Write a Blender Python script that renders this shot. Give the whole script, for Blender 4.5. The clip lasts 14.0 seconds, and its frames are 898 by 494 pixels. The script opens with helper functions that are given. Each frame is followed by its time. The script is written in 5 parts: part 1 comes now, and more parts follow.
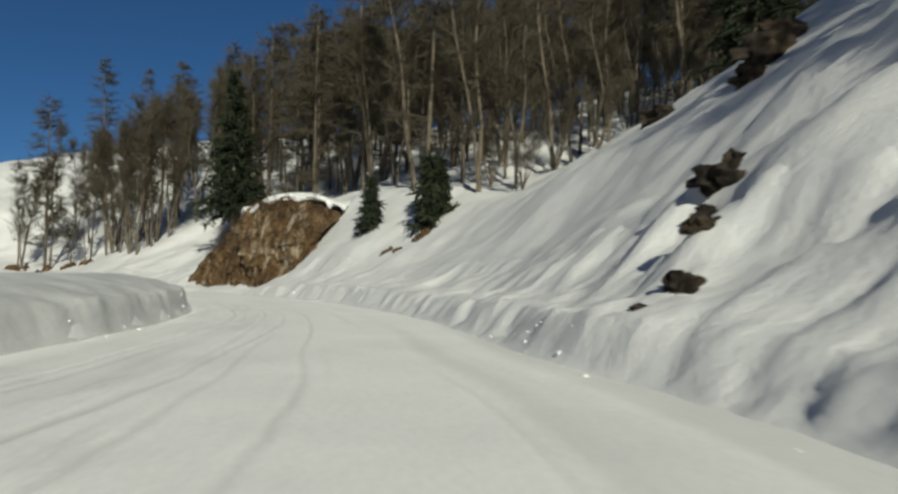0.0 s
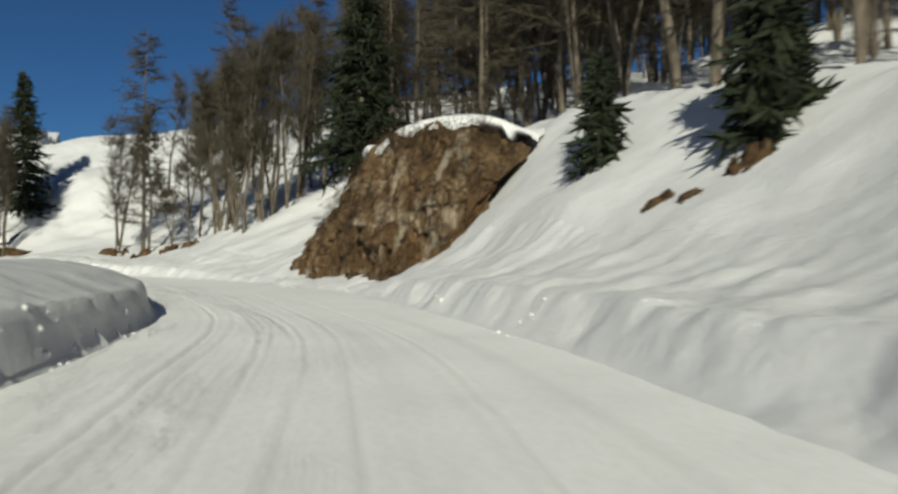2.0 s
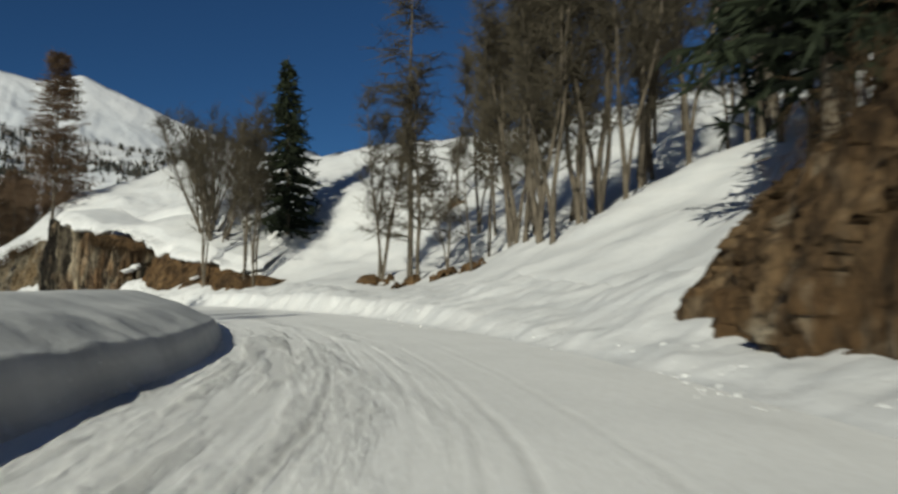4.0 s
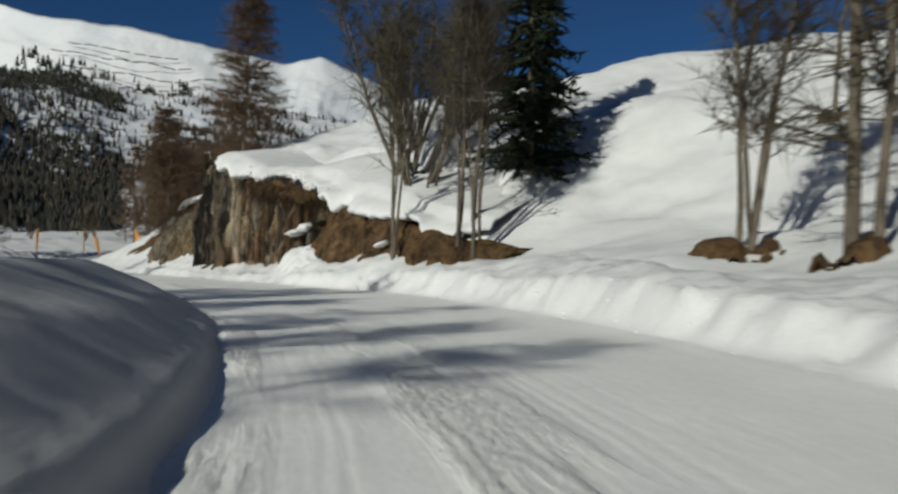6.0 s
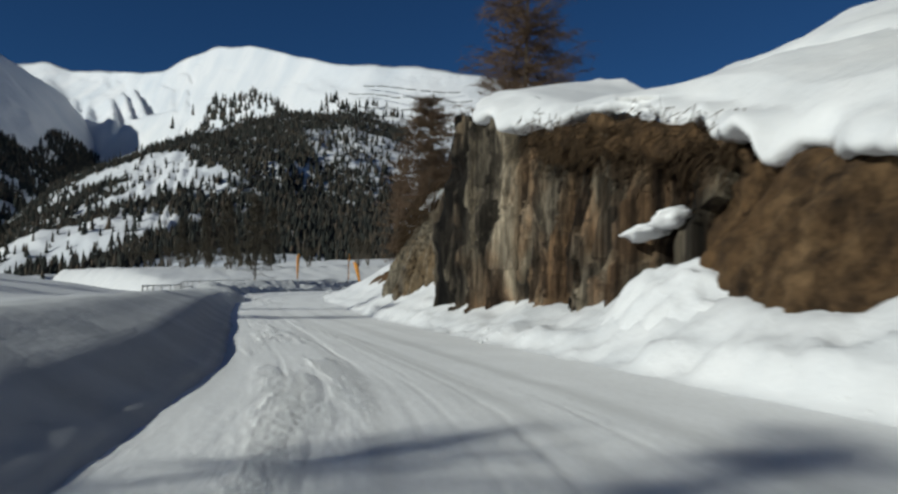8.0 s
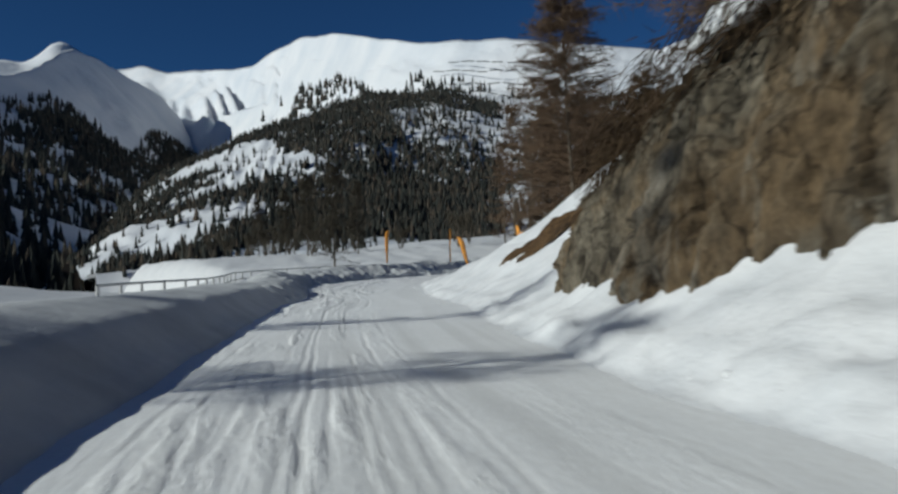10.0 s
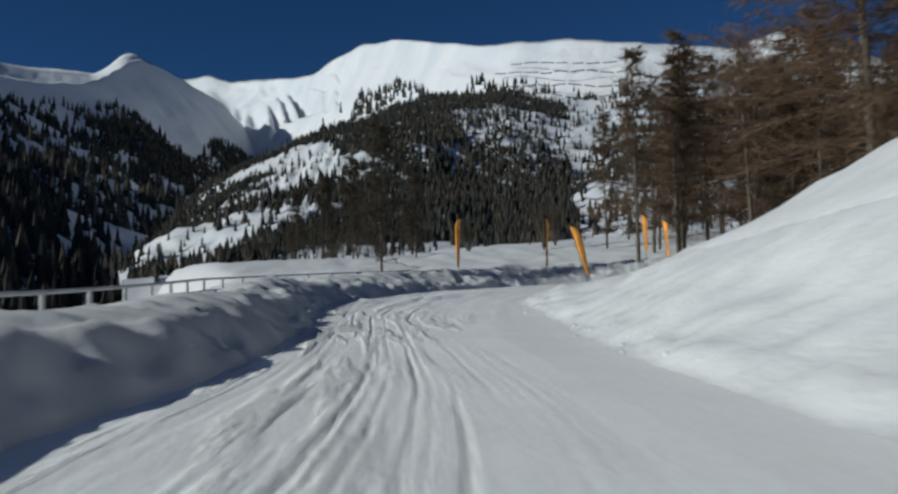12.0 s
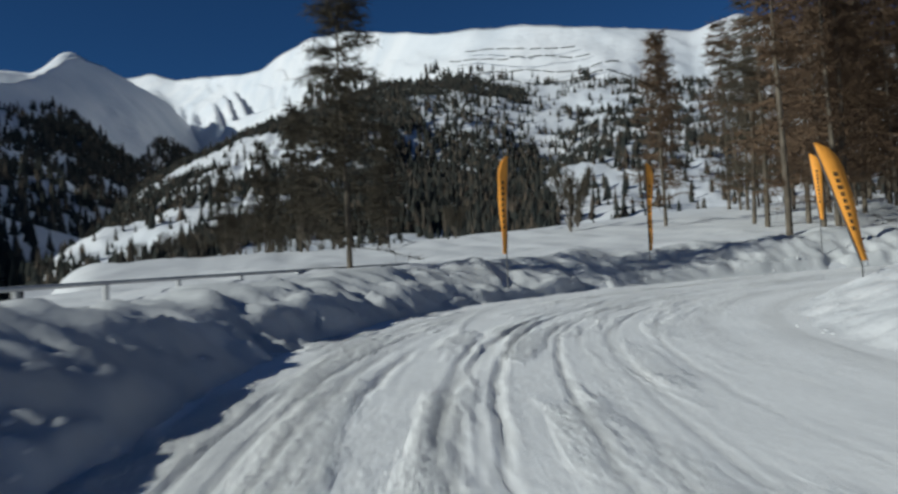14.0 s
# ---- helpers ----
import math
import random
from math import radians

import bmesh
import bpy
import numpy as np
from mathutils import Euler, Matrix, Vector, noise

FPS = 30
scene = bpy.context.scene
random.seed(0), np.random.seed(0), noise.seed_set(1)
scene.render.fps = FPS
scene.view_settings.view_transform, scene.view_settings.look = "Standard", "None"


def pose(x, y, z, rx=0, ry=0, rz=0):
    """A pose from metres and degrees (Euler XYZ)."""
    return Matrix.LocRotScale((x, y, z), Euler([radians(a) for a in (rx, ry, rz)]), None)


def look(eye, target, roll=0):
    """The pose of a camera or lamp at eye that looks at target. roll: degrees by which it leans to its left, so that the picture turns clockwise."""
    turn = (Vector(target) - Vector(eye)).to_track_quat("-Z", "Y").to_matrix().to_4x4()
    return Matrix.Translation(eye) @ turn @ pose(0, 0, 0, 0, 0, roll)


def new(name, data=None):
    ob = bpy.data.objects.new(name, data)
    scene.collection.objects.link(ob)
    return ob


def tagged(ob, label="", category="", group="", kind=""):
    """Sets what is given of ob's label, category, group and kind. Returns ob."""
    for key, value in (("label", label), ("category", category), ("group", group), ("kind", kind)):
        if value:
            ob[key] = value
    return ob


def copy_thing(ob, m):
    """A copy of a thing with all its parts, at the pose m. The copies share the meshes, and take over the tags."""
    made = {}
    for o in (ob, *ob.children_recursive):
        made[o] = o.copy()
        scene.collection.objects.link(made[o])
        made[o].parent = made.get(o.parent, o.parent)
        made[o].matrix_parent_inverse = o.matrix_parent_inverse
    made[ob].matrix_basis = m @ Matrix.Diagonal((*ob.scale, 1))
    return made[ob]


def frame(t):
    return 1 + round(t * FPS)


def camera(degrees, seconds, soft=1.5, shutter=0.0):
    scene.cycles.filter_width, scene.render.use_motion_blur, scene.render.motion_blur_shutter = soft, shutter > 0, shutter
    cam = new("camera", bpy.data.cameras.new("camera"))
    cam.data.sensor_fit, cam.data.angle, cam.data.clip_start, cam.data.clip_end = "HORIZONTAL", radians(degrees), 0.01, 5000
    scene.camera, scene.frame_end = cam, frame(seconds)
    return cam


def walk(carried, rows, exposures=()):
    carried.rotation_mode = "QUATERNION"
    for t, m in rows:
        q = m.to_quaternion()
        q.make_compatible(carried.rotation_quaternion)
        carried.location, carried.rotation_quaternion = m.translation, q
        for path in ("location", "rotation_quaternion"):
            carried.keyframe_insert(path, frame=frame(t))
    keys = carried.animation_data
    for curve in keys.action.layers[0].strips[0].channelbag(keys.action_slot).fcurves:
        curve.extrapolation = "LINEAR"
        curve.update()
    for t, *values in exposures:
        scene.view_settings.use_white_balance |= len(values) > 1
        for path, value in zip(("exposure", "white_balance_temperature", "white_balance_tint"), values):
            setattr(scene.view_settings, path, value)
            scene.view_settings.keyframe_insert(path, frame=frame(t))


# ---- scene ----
from mathutils.bvhtree import BVHTree

cam = camera(59.0, 14.0, 2.6, 0.35)
PATH = [
    (0, (1.106, 3.936, 1.266), (1.02, 5.933, 1.338), 0.5),
    (0.5, (0.491, 8.944, 1.336), (0.32, 10.937, 1.373), 0.8),
    (1, (-0.803, 14.51, 1.374), (-1.064, 16.493, 1.422), 0.9),
    (1.5, (-1.955, 19.851, 1.425), (-2.362, 21.809, 1.45), 0.4),
    (2, (-3.637, 25.253, 1.26), (-4.13, 27.191, 1.287), 0.1),
    (2.5, (-5.71, 30.118, 1.199), (-6.404, 31.994, 1.227), 0.6),
    (3, (-7.947, 35.008, 1.256), (-8.769, 36.831, 1.257), -0.6),
    (3.5, (-10.992, 40.09, 1.201), (-11.975, 41.831, 1.227), -0.9),
    (3.7, (-12.299, 42.129, 1.199), (-13.37, 43.816, 1.271), -0.5),
    (5.8, (-29.853, 58.446, 1.232), (-31.402, 59.711, 1.274), 0.7),
    (6, (-31.754, 59.685, 1.181), (-33.339, 60.905, 1.222), 1.1),
    (6.5, (-36.557, 62.509, 1.147), (-38.236, 63.593, 1.229), 0.2),
    (7, (-41.796, 65.069, 1.145), (-43.554, 66.022, 1.213), -0.1),
    (7.5, (-47.363, 67.166, 1.254), (-49.219, 67.906, 1.346), -0.5),
    (8, (-52.842, 68.639, 1.365), (-54.746, 69.245, 1.462), 1.0),
    (8.5, (-58.08, 69.747, 1.384), (-59.999, 70.304, 1.47), 1.8),
    (9, (-62.971, 70.603, 1.398), (-64.925, 71.017, 1.484), 0.5),
    (9.2, (-64.924, 70.809, 1.409), (-66.876, 71.238, 1.474), -0.5),
    (11.5, (-88.746, 72.686, 1.206), (-90.728, 72.948, 1.27), -1.8),
    (12, (-95.234, 73.251, 1.248), (-97.219, 73.49, 1.321), -1.0),
    (12.5, (-101.839, 73.655, 1.173), (-103.82, 73.909, 1.266), -2.6),
    (13, (-108.028, 73.49, 1.321), (-110.013, 73.725, 1.398), -1.5),
    (13.5, (-113.844, 73.566, 1.383), (-115.834, 73.758, 1.443), -2.6),
    (14, (-119.507, 73.692, 1.35), (-121.475, 74.043, 1.409), -2.7),
]
walk(cam, [(t, look(eye, target, roll)) for t, eye, target, roll in PATH], [(0, -0.04, 6430, -4), (2, 0.02, 6380, -3), (3.7, -0.18, 6300, -3), (6, -0.36, 6050, -1), (9, -0.3, 5650, -1), (11.5, -0.45, 5600, 0), (14, -0.25, 5600, -1)])

# ---- daylight ----
SUN_YAW, SUN_UP = 15.0, 24.5
world = bpy.data.worlds.new("sky")
scene.world = world
world.use_nodes = True
wn = world.node_tree
sky = wn.nodes.new("ShaderNodeTexSky")
sky.sky_type = "NISHITA"
sky.sun_disc = False
sky.sun_elevation = radians(SUN_UP)
sky.sun_rotation = radians(180.0 - SUN_YAW)
sky.altitude = 2000
sky.air_density = 0.85
sky.dust_density = 0.0
sky.ozone_density = 9.0
wn.nodes["Background"].inputs["Strength"].default_value = 0.044
wn.links.new(sky.outputs["Color"], wn.nodes["Background"].inputs["Color"])
to_sun = Vector((math.sin(radians(SUN_YAW)) * math.cos(radians(SUN_UP)), -math.cos(radians(SUN_YAW)) * math.cos(radians(SUN_UP)), math.sin(radians(SUN_UP))))
sun = new("sun", bpy.data.lights.new("sun", "SUN"))
sun.data.energy, sun.data.angle, sun.data.color = 5.0, radians(0.6), (1.0, 0.90, 0.77)
sun.matrix_world = look(to_sun * 100, (0, 0, 0))


# ---- materials ----
def material(name, rough=0.8, spec=0.3):
    m = bpy.data.materials.new(name)
    m.use_nodes = True
    b = m.node_tree.nodes["Principled BSDF"]
    b.inputs["Roughness"].default_value = rough
    b.inputs["Specular IOR Level"].default_value = spec
    return m, m.node_tree, b


def noise_node(nt, scale, detail=4.0, stretch=(1, 1, 1), rough=0.55):
    tc = nt.nodes.new("ShaderNodeTexCoord")
    mp = nt.nodes.new("ShaderNodeMapping")
    mp.inputs["Scale"].default_value = stretch
    n = nt.nodes.new("ShaderNodeTexNoise")
    n.inputs["Scale"].default_value, n.inputs["Detail"].default_value, n.inputs["Roughness"].default_value = scale, detail, rough
    nt.links.new(tc.outputs["Object"], mp.inputs["Vector"])
    nt.links.new(mp.outputs["Vector"], n.inputs["Vector"])
    return n


def ramp_node(nt, src, stops):
    r = nt.nodes.new("ShaderNodeValToRGB")
    e = r.color_ramp.elements
    while len(e) < len(stops):
        e.new(0.5)
    for el, (p, c) in zip(e, stops):
        el.position, el.color = p, (*c, 1)
    nt.links.new(src, r.inputs["Fac"])
    return r


def mix_node(nt, a, b, fac, mode="MIX"):
    m = nt.nodes.new("ShaderNodeMix")
    m.data_type, m.blend_type = "RGBA", mode
    for sock, v in ((m.inputs[0], fac), (m.inputs[6], a), (m.inputs[7], b)):
        if isinstance(v, (int, float)):
            sock.default_value = v
        elif isinstance(v, tuple):
            sock.default_value = (*v, 1)
        else:
            nt.links.new(v, sock)
    return m.outputs[2]


def bump_chain(nt, b, items):
    last = None
    for src, strength, dist in items:
        n = nt.nodes.new("ShaderNodeBump")
        n.inputs["Strength"].default_value, n.inputs["Distance"].default_value = strength, dist
        nt.links.new(src, n.inputs["Height"])
        if last:
            nt.links.new(last, n.inputs["Normal"])
        last = n.outputs["Normal"]
    nt.links.new(last, b.inputs["Normal"])


def snow_material(name, c1, c2, s1, s2, d1, d2):
    m, nt, b = material(name, 0.75, 0.25)
    big, small = noise_node(nt, s1, 5), noise_node(nt, s2, 6)
    r = ramp_node(nt, big.outputs["Fac"], [(0.3, c1), (0.7, c2)])
    nt.links.new(r.outputs["Color"], b.inputs["Base Color"])
    bump_chain(nt, b, [(big.outputs["Fac"], 0.6, d1), (small.outputs["Fac"], 0.5, d2)])
    return m


SNOW = snow_material("snow", (0.60, 0.61, 0.63), (0.68, 0.68, 0.69), 0.9, 9.0, 0.10, 0.03)
FAR_SNOW = snow_material("mountain_snow", (0.56, 0.59, 0.64), (0.70, 0.70, 0.72), 0.010, 0.06, 14.0, 1.5)
# left bank's shade, and some dirt, put into the base colour
SHADED_BANK_SNOW = snow_material("shaded_ploughed_snow", (0.44, 0.45, 0.46), (0.61, 0.615, 0.62), 0.7, 7.0, 0.02, 0.03)
CLOD_SNOW = snow_material("clod_snow", (0.60, 0.61, 0.62), (0.68, 0.68, 0.69), 3.0, 20.0, 0.05, 0.02)


def road_material():
    m, nt, b = material("packed_snow", 0.7, 0.3)
    big, small = noise_node(nt, 0.5, 5), noise_node(nt, 14.0, 6)
    r = ramp_node(nt, big.outputs["Fac"], [(0.3, (0.84, 0.84, 0.84)), (0.7, (0.91, 0.91, 0.91))])
    s = ramp_node(nt, small.outputs["Fac"], [(0.35, (0.93, 0.925, 0.92)), (0.6, (1, 1, 1))])
    # mixed towards grey by the track value
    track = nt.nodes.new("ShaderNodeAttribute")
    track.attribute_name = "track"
    greyed = mix_node(nt, mix_node(nt, r.outputs["Color"], s.outputs["Color"], 1.0, "MULTIPLY"), (0.58, 0.575, 0.565), track.outputs["Fac"])
    nt.links.new(greyed, b.inputs["Base Color"])
    crumbs = noise_node(nt, 9.0, 6, rough=0.68)
    churn = nt.nodes.new("ShaderNodeAttribute")
    churn.attribute_name = "churn"
    lumps = nt.nodes.new("ShaderNodeMath")
    lumps.operation = "MULTIPLY"
    nt.links.new(crumbs.outputs["Fac"], lumps.inputs[0])
    nt.links.new(churn.outputs["Fac"], lumps.inputs[1])
    bump_chain(nt, b, [(big.outputs["Fac"], 0.3, 0.05), (small.outputs["Fac"], 0.4, 0.012), (lumps.outputs[0], 1.0, 0.15)])
    return m


ROAD = road_material()


def voronoi_node(nt, scale, stretch):
    """Distance to the cracks between uneven cells."""
    tc = nt.nodes.new("ShaderNodeTexCoord")
    mp = nt.nodes.new("ShaderNodeMapping")
    mp.inputs["Scale"].default_value = stretch
    warp = nt.nodes.new("ShaderNodeTexNoise")
    warp.inputs["Scale"].default_value, warp.inputs["Detail"].default_value = 1.5, 4.0
    add = nt.nodes.new("ShaderNodeVectorMath")
    add.operation = "MULTIPLY_ADD"
    add.inputs[1].default_value = (0.7, 0.7, 0.7)
    v = nt.nodes.new("ShaderNodeTexVoronoi")
    v.feature = "DISTANCE_TO_EDGE"
    v.inputs["Scale"].default_value = scale
    nt.links.new(tc.outputs["Object"], mp.inputs["Vector"])
    nt.links.new(tc.outputs["Object"], warp.inputs["Vector"])
    nt.links.new(warp.outputs["Color"], add.inputs[0])
    nt.links.new(mp.outputs["Vector"], add.inputs[2])
    nt.links.new(add.outputs[0], v.inputs["Vector"])
    return v


def rock_material(name, stops, tint, streak, pale=None, band=None, crack=(1.1, (1, 1, 0.5))):
    """Weathered rock: mottled base, tinted patches, pale or dark vertical streaks, cracks and grain; darker in cracks
    and dents.
    """
    m, nt, b = material(name, 0.88, 0.2)
    a = noise_node(nt, 1.1, 8, streak, 0.65)
    c = noise_node(nt, 0.5, 5, (1, 1, 0.6))
    f = noise_node(nt, 6.0, 9, streak, 0.75)
    col = ramp_node(nt, a.outputs["Fac"], stops).outputs["Color"]
    col = mix_node(nt, col, tint, ramp_node(nt, c.outputs["Fac"], [(0.46, (0, 0, 0)), (0.6, (0.8, 0.8, 0.8))]).outputs["Color"])
    if pale:
        w = noise_node(nt, 1.5, 6, (1, 1, 0.14), 0.65)
        p = noise_node(nt, 0.42, 3, (1, 1, 0.7))
        where = mix_node(nt, ramp_node(nt, w.outputs["Fac"], [(0.5, (0, 0, 0)), (0.62, (1, 1, 1))]).outputs["Color"],
                         ramp_node(nt, p.outputs["Fac"], [(0.46, (0, 0, 0)), (0.58, (1, 1, 1))]).outputs["Color"], 1.0, "MULTIPLY")
        col = mix_node(nt, col, pale, where)
    if band:
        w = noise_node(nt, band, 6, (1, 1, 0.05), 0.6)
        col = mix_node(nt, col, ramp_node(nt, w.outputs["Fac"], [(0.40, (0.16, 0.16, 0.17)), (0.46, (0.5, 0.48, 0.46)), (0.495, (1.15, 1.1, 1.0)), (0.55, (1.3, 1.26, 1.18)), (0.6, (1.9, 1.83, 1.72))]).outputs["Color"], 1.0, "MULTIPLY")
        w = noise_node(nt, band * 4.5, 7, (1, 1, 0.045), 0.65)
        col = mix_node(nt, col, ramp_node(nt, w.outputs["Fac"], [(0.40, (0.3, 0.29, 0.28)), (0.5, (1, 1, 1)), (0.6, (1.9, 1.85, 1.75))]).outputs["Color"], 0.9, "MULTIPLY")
    # one noise both darkens and dents the surface
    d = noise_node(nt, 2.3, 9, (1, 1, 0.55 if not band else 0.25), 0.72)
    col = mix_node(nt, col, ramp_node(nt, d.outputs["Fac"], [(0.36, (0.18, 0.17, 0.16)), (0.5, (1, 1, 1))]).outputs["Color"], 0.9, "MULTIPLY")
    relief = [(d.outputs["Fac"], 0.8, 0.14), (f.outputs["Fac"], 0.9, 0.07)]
    if crack:
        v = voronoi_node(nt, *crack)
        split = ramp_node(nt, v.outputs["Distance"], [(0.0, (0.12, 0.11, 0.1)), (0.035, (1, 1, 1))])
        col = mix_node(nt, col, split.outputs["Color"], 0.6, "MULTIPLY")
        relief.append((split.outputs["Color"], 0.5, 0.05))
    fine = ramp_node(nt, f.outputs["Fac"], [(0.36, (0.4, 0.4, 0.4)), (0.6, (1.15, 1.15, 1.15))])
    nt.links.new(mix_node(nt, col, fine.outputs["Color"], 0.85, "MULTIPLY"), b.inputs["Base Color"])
    bump_chain(nt, b, relief)
    return m


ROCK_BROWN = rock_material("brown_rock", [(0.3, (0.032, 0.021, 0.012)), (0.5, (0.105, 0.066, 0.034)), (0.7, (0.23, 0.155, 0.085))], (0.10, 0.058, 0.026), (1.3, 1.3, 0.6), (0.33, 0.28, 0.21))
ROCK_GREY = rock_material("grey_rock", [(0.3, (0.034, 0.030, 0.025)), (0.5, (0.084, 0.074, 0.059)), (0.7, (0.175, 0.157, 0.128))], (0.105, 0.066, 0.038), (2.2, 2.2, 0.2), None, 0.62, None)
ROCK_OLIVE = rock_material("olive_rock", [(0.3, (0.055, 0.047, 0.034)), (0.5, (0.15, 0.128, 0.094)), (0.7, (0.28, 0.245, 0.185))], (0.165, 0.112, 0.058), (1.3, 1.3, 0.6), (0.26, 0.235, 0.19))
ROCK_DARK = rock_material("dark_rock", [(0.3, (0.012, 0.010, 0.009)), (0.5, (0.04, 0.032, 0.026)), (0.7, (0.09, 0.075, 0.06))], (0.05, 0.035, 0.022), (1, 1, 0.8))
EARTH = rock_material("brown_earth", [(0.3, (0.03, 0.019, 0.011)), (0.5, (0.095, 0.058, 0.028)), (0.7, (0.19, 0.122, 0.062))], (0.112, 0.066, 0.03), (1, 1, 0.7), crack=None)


def bark_material(name, dark, light):
    m, nt, b = material(name, 0.9, 0.15)
    a = noise_node(nt, 6.0, 6, (1, 1, 0.25))
    r = ramp_node(nt, a.outputs["Fac"], [(0.3, dark), (0.7, light)])
    nt.links.new(r.outputs["Color"], b.inputs["Base Color"])
    bump_chain(nt, b, [(a.outputs["Fac"], 0.7, 0.03)])
    return m


BARK = bark_material("grey_bark", (0.052, 0.044, 0.035), (0.17, 0.144, 0.112))
TWIG = bark_material("brown_twig", (0.042, 0.036, 0.026), (0.082, 0.070, 0.050))
TWIG_RED = bark_material("larch_twig", (0.072, 0.048, 0.031), (0.145, 0.097, 0.062))


def needle_material():
    m, nt, b = material("needles", 0.8, 0.2)
    a = noise_node(nt, 2.5, 4)
    r = ramp_node(nt, a.outputs["Fac"], [(0.3, (0.007, 0.011, 0.006)), (0.7, (0.024, 0.031, 0.016))])
    nt.links.new(r.outputs["Color"], b.inputs["Base Color"])
    return m


NEEDLE = needle_material()
GRASS = bark_material("dry_grass_blades", (0.022, 0.015, 0.009), (0.07, 0.046, 0.025))


def forest_material():
    m, nt, b = material("far_forest", 0.9, 0.1)
    g = nt.nodes.new("ShaderNodeNewGeometry")
    r = ramp_node(nt, g.outputs["Random Per Island"], [(0.0, (0.025, 0.029, 0.028)), (0.6, (0.042, 0.043, 0.037)), (1.0, (0.09, 0.07, 0.053))])
    nt.links.new(r.outputs["Color"], b.inputs["Base Color"])
    return m


FOREST = forest_material()


def plain_material(name, colour, rough=0.6, scale=8.0, metal=0.0):
    m, nt, b = material(name, rough, 0.4)
    a = noise_node(nt, scale, 4)
    lo = tuple(c * 0.82 for c in colour)
    r = ramp_node(nt, a.outputs["Fac"], [(0.3, lo), (0.7, colour)])
    nt.links.new(r.outputs["Color"], b.inputs["Base Color"])
    b.inputs["Metallic"].default_value = metal
    return m


BANNER = plain_material("orange_cloth", (0.85, 0.36, 0.045), 0.7, 3.0)
PRINT = plain_material("dark_print", (0.10, 0.055, 0.02), 0.7)
POLE = plain_material("pole", (0.12, 0.12, 0.12), 0.4)
RAIL = plain_material("galvanised_steel", (0.5, 0.5, 0.5), 0.55, 5.0, 0.2)

# ---- height noise ----
TABLE = np.random.RandomState(7).rand(256, 256)


def value_noise(x, y):
    xi, yi = np.floor(x).astype(int), np.floor(y).astype(int)
    fx, fy = x - xi, y - yi
    fx, fy = fx * fx * (3 - 2 * fx), fy * fy * (3 - 2 * fy)
    a, b = TABLE[xi & 255, yi & 255], TABLE[(xi + 1) & 255, yi & 255]
    c, d = TABLE[xi & 255, (yi + 1) & 255], TABLE[(xi + 1) & 255, (yi + 1) & 255]
    return (a + (b - a) * fx) * (1 - fy) + (c + (d - c) * fx) * fy - 0.5


def fbm(x, y, scale, octaves=4, gain=0.5):
    x, y = np.asarray(x, float), np.asarray(y, float)
    total, amp = 0.0, 1.0
    for k in range(octaves):
        total = total + amp * value_noise(x / scale + 17.3 * k, y / scale + 41.7 * k)
        scale, amp = scale * 0.5, amp * gain
    return total


def spline(points, step=0.5):
    p = np.array(points, float)
    p = np.vstack([2 * p[0] - p[1], p, 2 * p[-1] - p[-2]])
    out = []
    for a, b, c, d in zip(p[:-3], p[1:-2], p[2:-1], p[3:]):
        n = max(2, int(np.linalg.norm(c - b) / step))
        t = np.linspace(0, 1, n, endpoint=False)[:, None]
        out.append(0.5 * (2 * b + (c - a) * t + (2 * a - 5 * b + 4 * c - d) * t**2 + (3 * b - a - 3 * c + d) * t**3))
    out.append(p[-2:-1])
    return np.vstack(out)


# the two edges of the cleared carriageway
LEFT_EDGE = spline([(-5.6, -60.0), (-5.6, -12.0), (-5.4, 6.0), (-5.6, 15.6), (-7.2, 25.6), (-10.0, 33.0), (-12.9, 38.6), (-17.6, 44.6), (-20.2, 47.5), (-25.4, 53.2),
                    (-34.2, 60.05), (-41.85, 63.65), (-47.5, 65.5), (-53.9, 67.1), (-64.1, 68.85), (-70.9, 69.3), (-76.0, 69.6), (-83.0, 69.9), (-89.5, 70.25), (-94.5, 70.6), (-101.0, 70.95), (-106.6, 71.8),
                    (-116.4, 72.15), (-126.5, 72.3), (-134.0, 74.1), (-140.0, 77.5), (-144.2, 83), (-145.6, 90.2), (-145.0, 98.7), (-141, 112.7), (-134, 131.7)])
RIGHT_EDGE = spline([(4.8, -60.0), (4.8, -12.0), (4.2, 4.0), (3.2, 11.1), (1.9, 15.2), (0.9, 19.5), (-0.7, 25.3), (-1.9, 28.6), (-4.6, 35.0), (-8.1, 41.2), (-12.2, 48.0),
                     (-14.6, 50.9), (-20.3, 56.6), (-27.5, 62.3), (-34.8, 67.2), (-40.5, 70.2), (-49.9, 73.8), (-55.0, 74.9), (-60.0, 74.9), (-66.0, 74.8),
                     (-73.0, 74.875), (-79.0, 74.8), (-82.5, 75.0), (-86.0, 75.3), (-90.5, 75.7), (-95.9, 76.5), (-101.5, 76.7), (-108.0, 77.2), (-118.0, 78.7), (-126.5, 80.0), (-132.0, 82.1),
                     (-136.2, 85.5), (-138.6, 90.3), (-138.4, 98.7), (-134.5, 110.7), (-128, 127.7)])


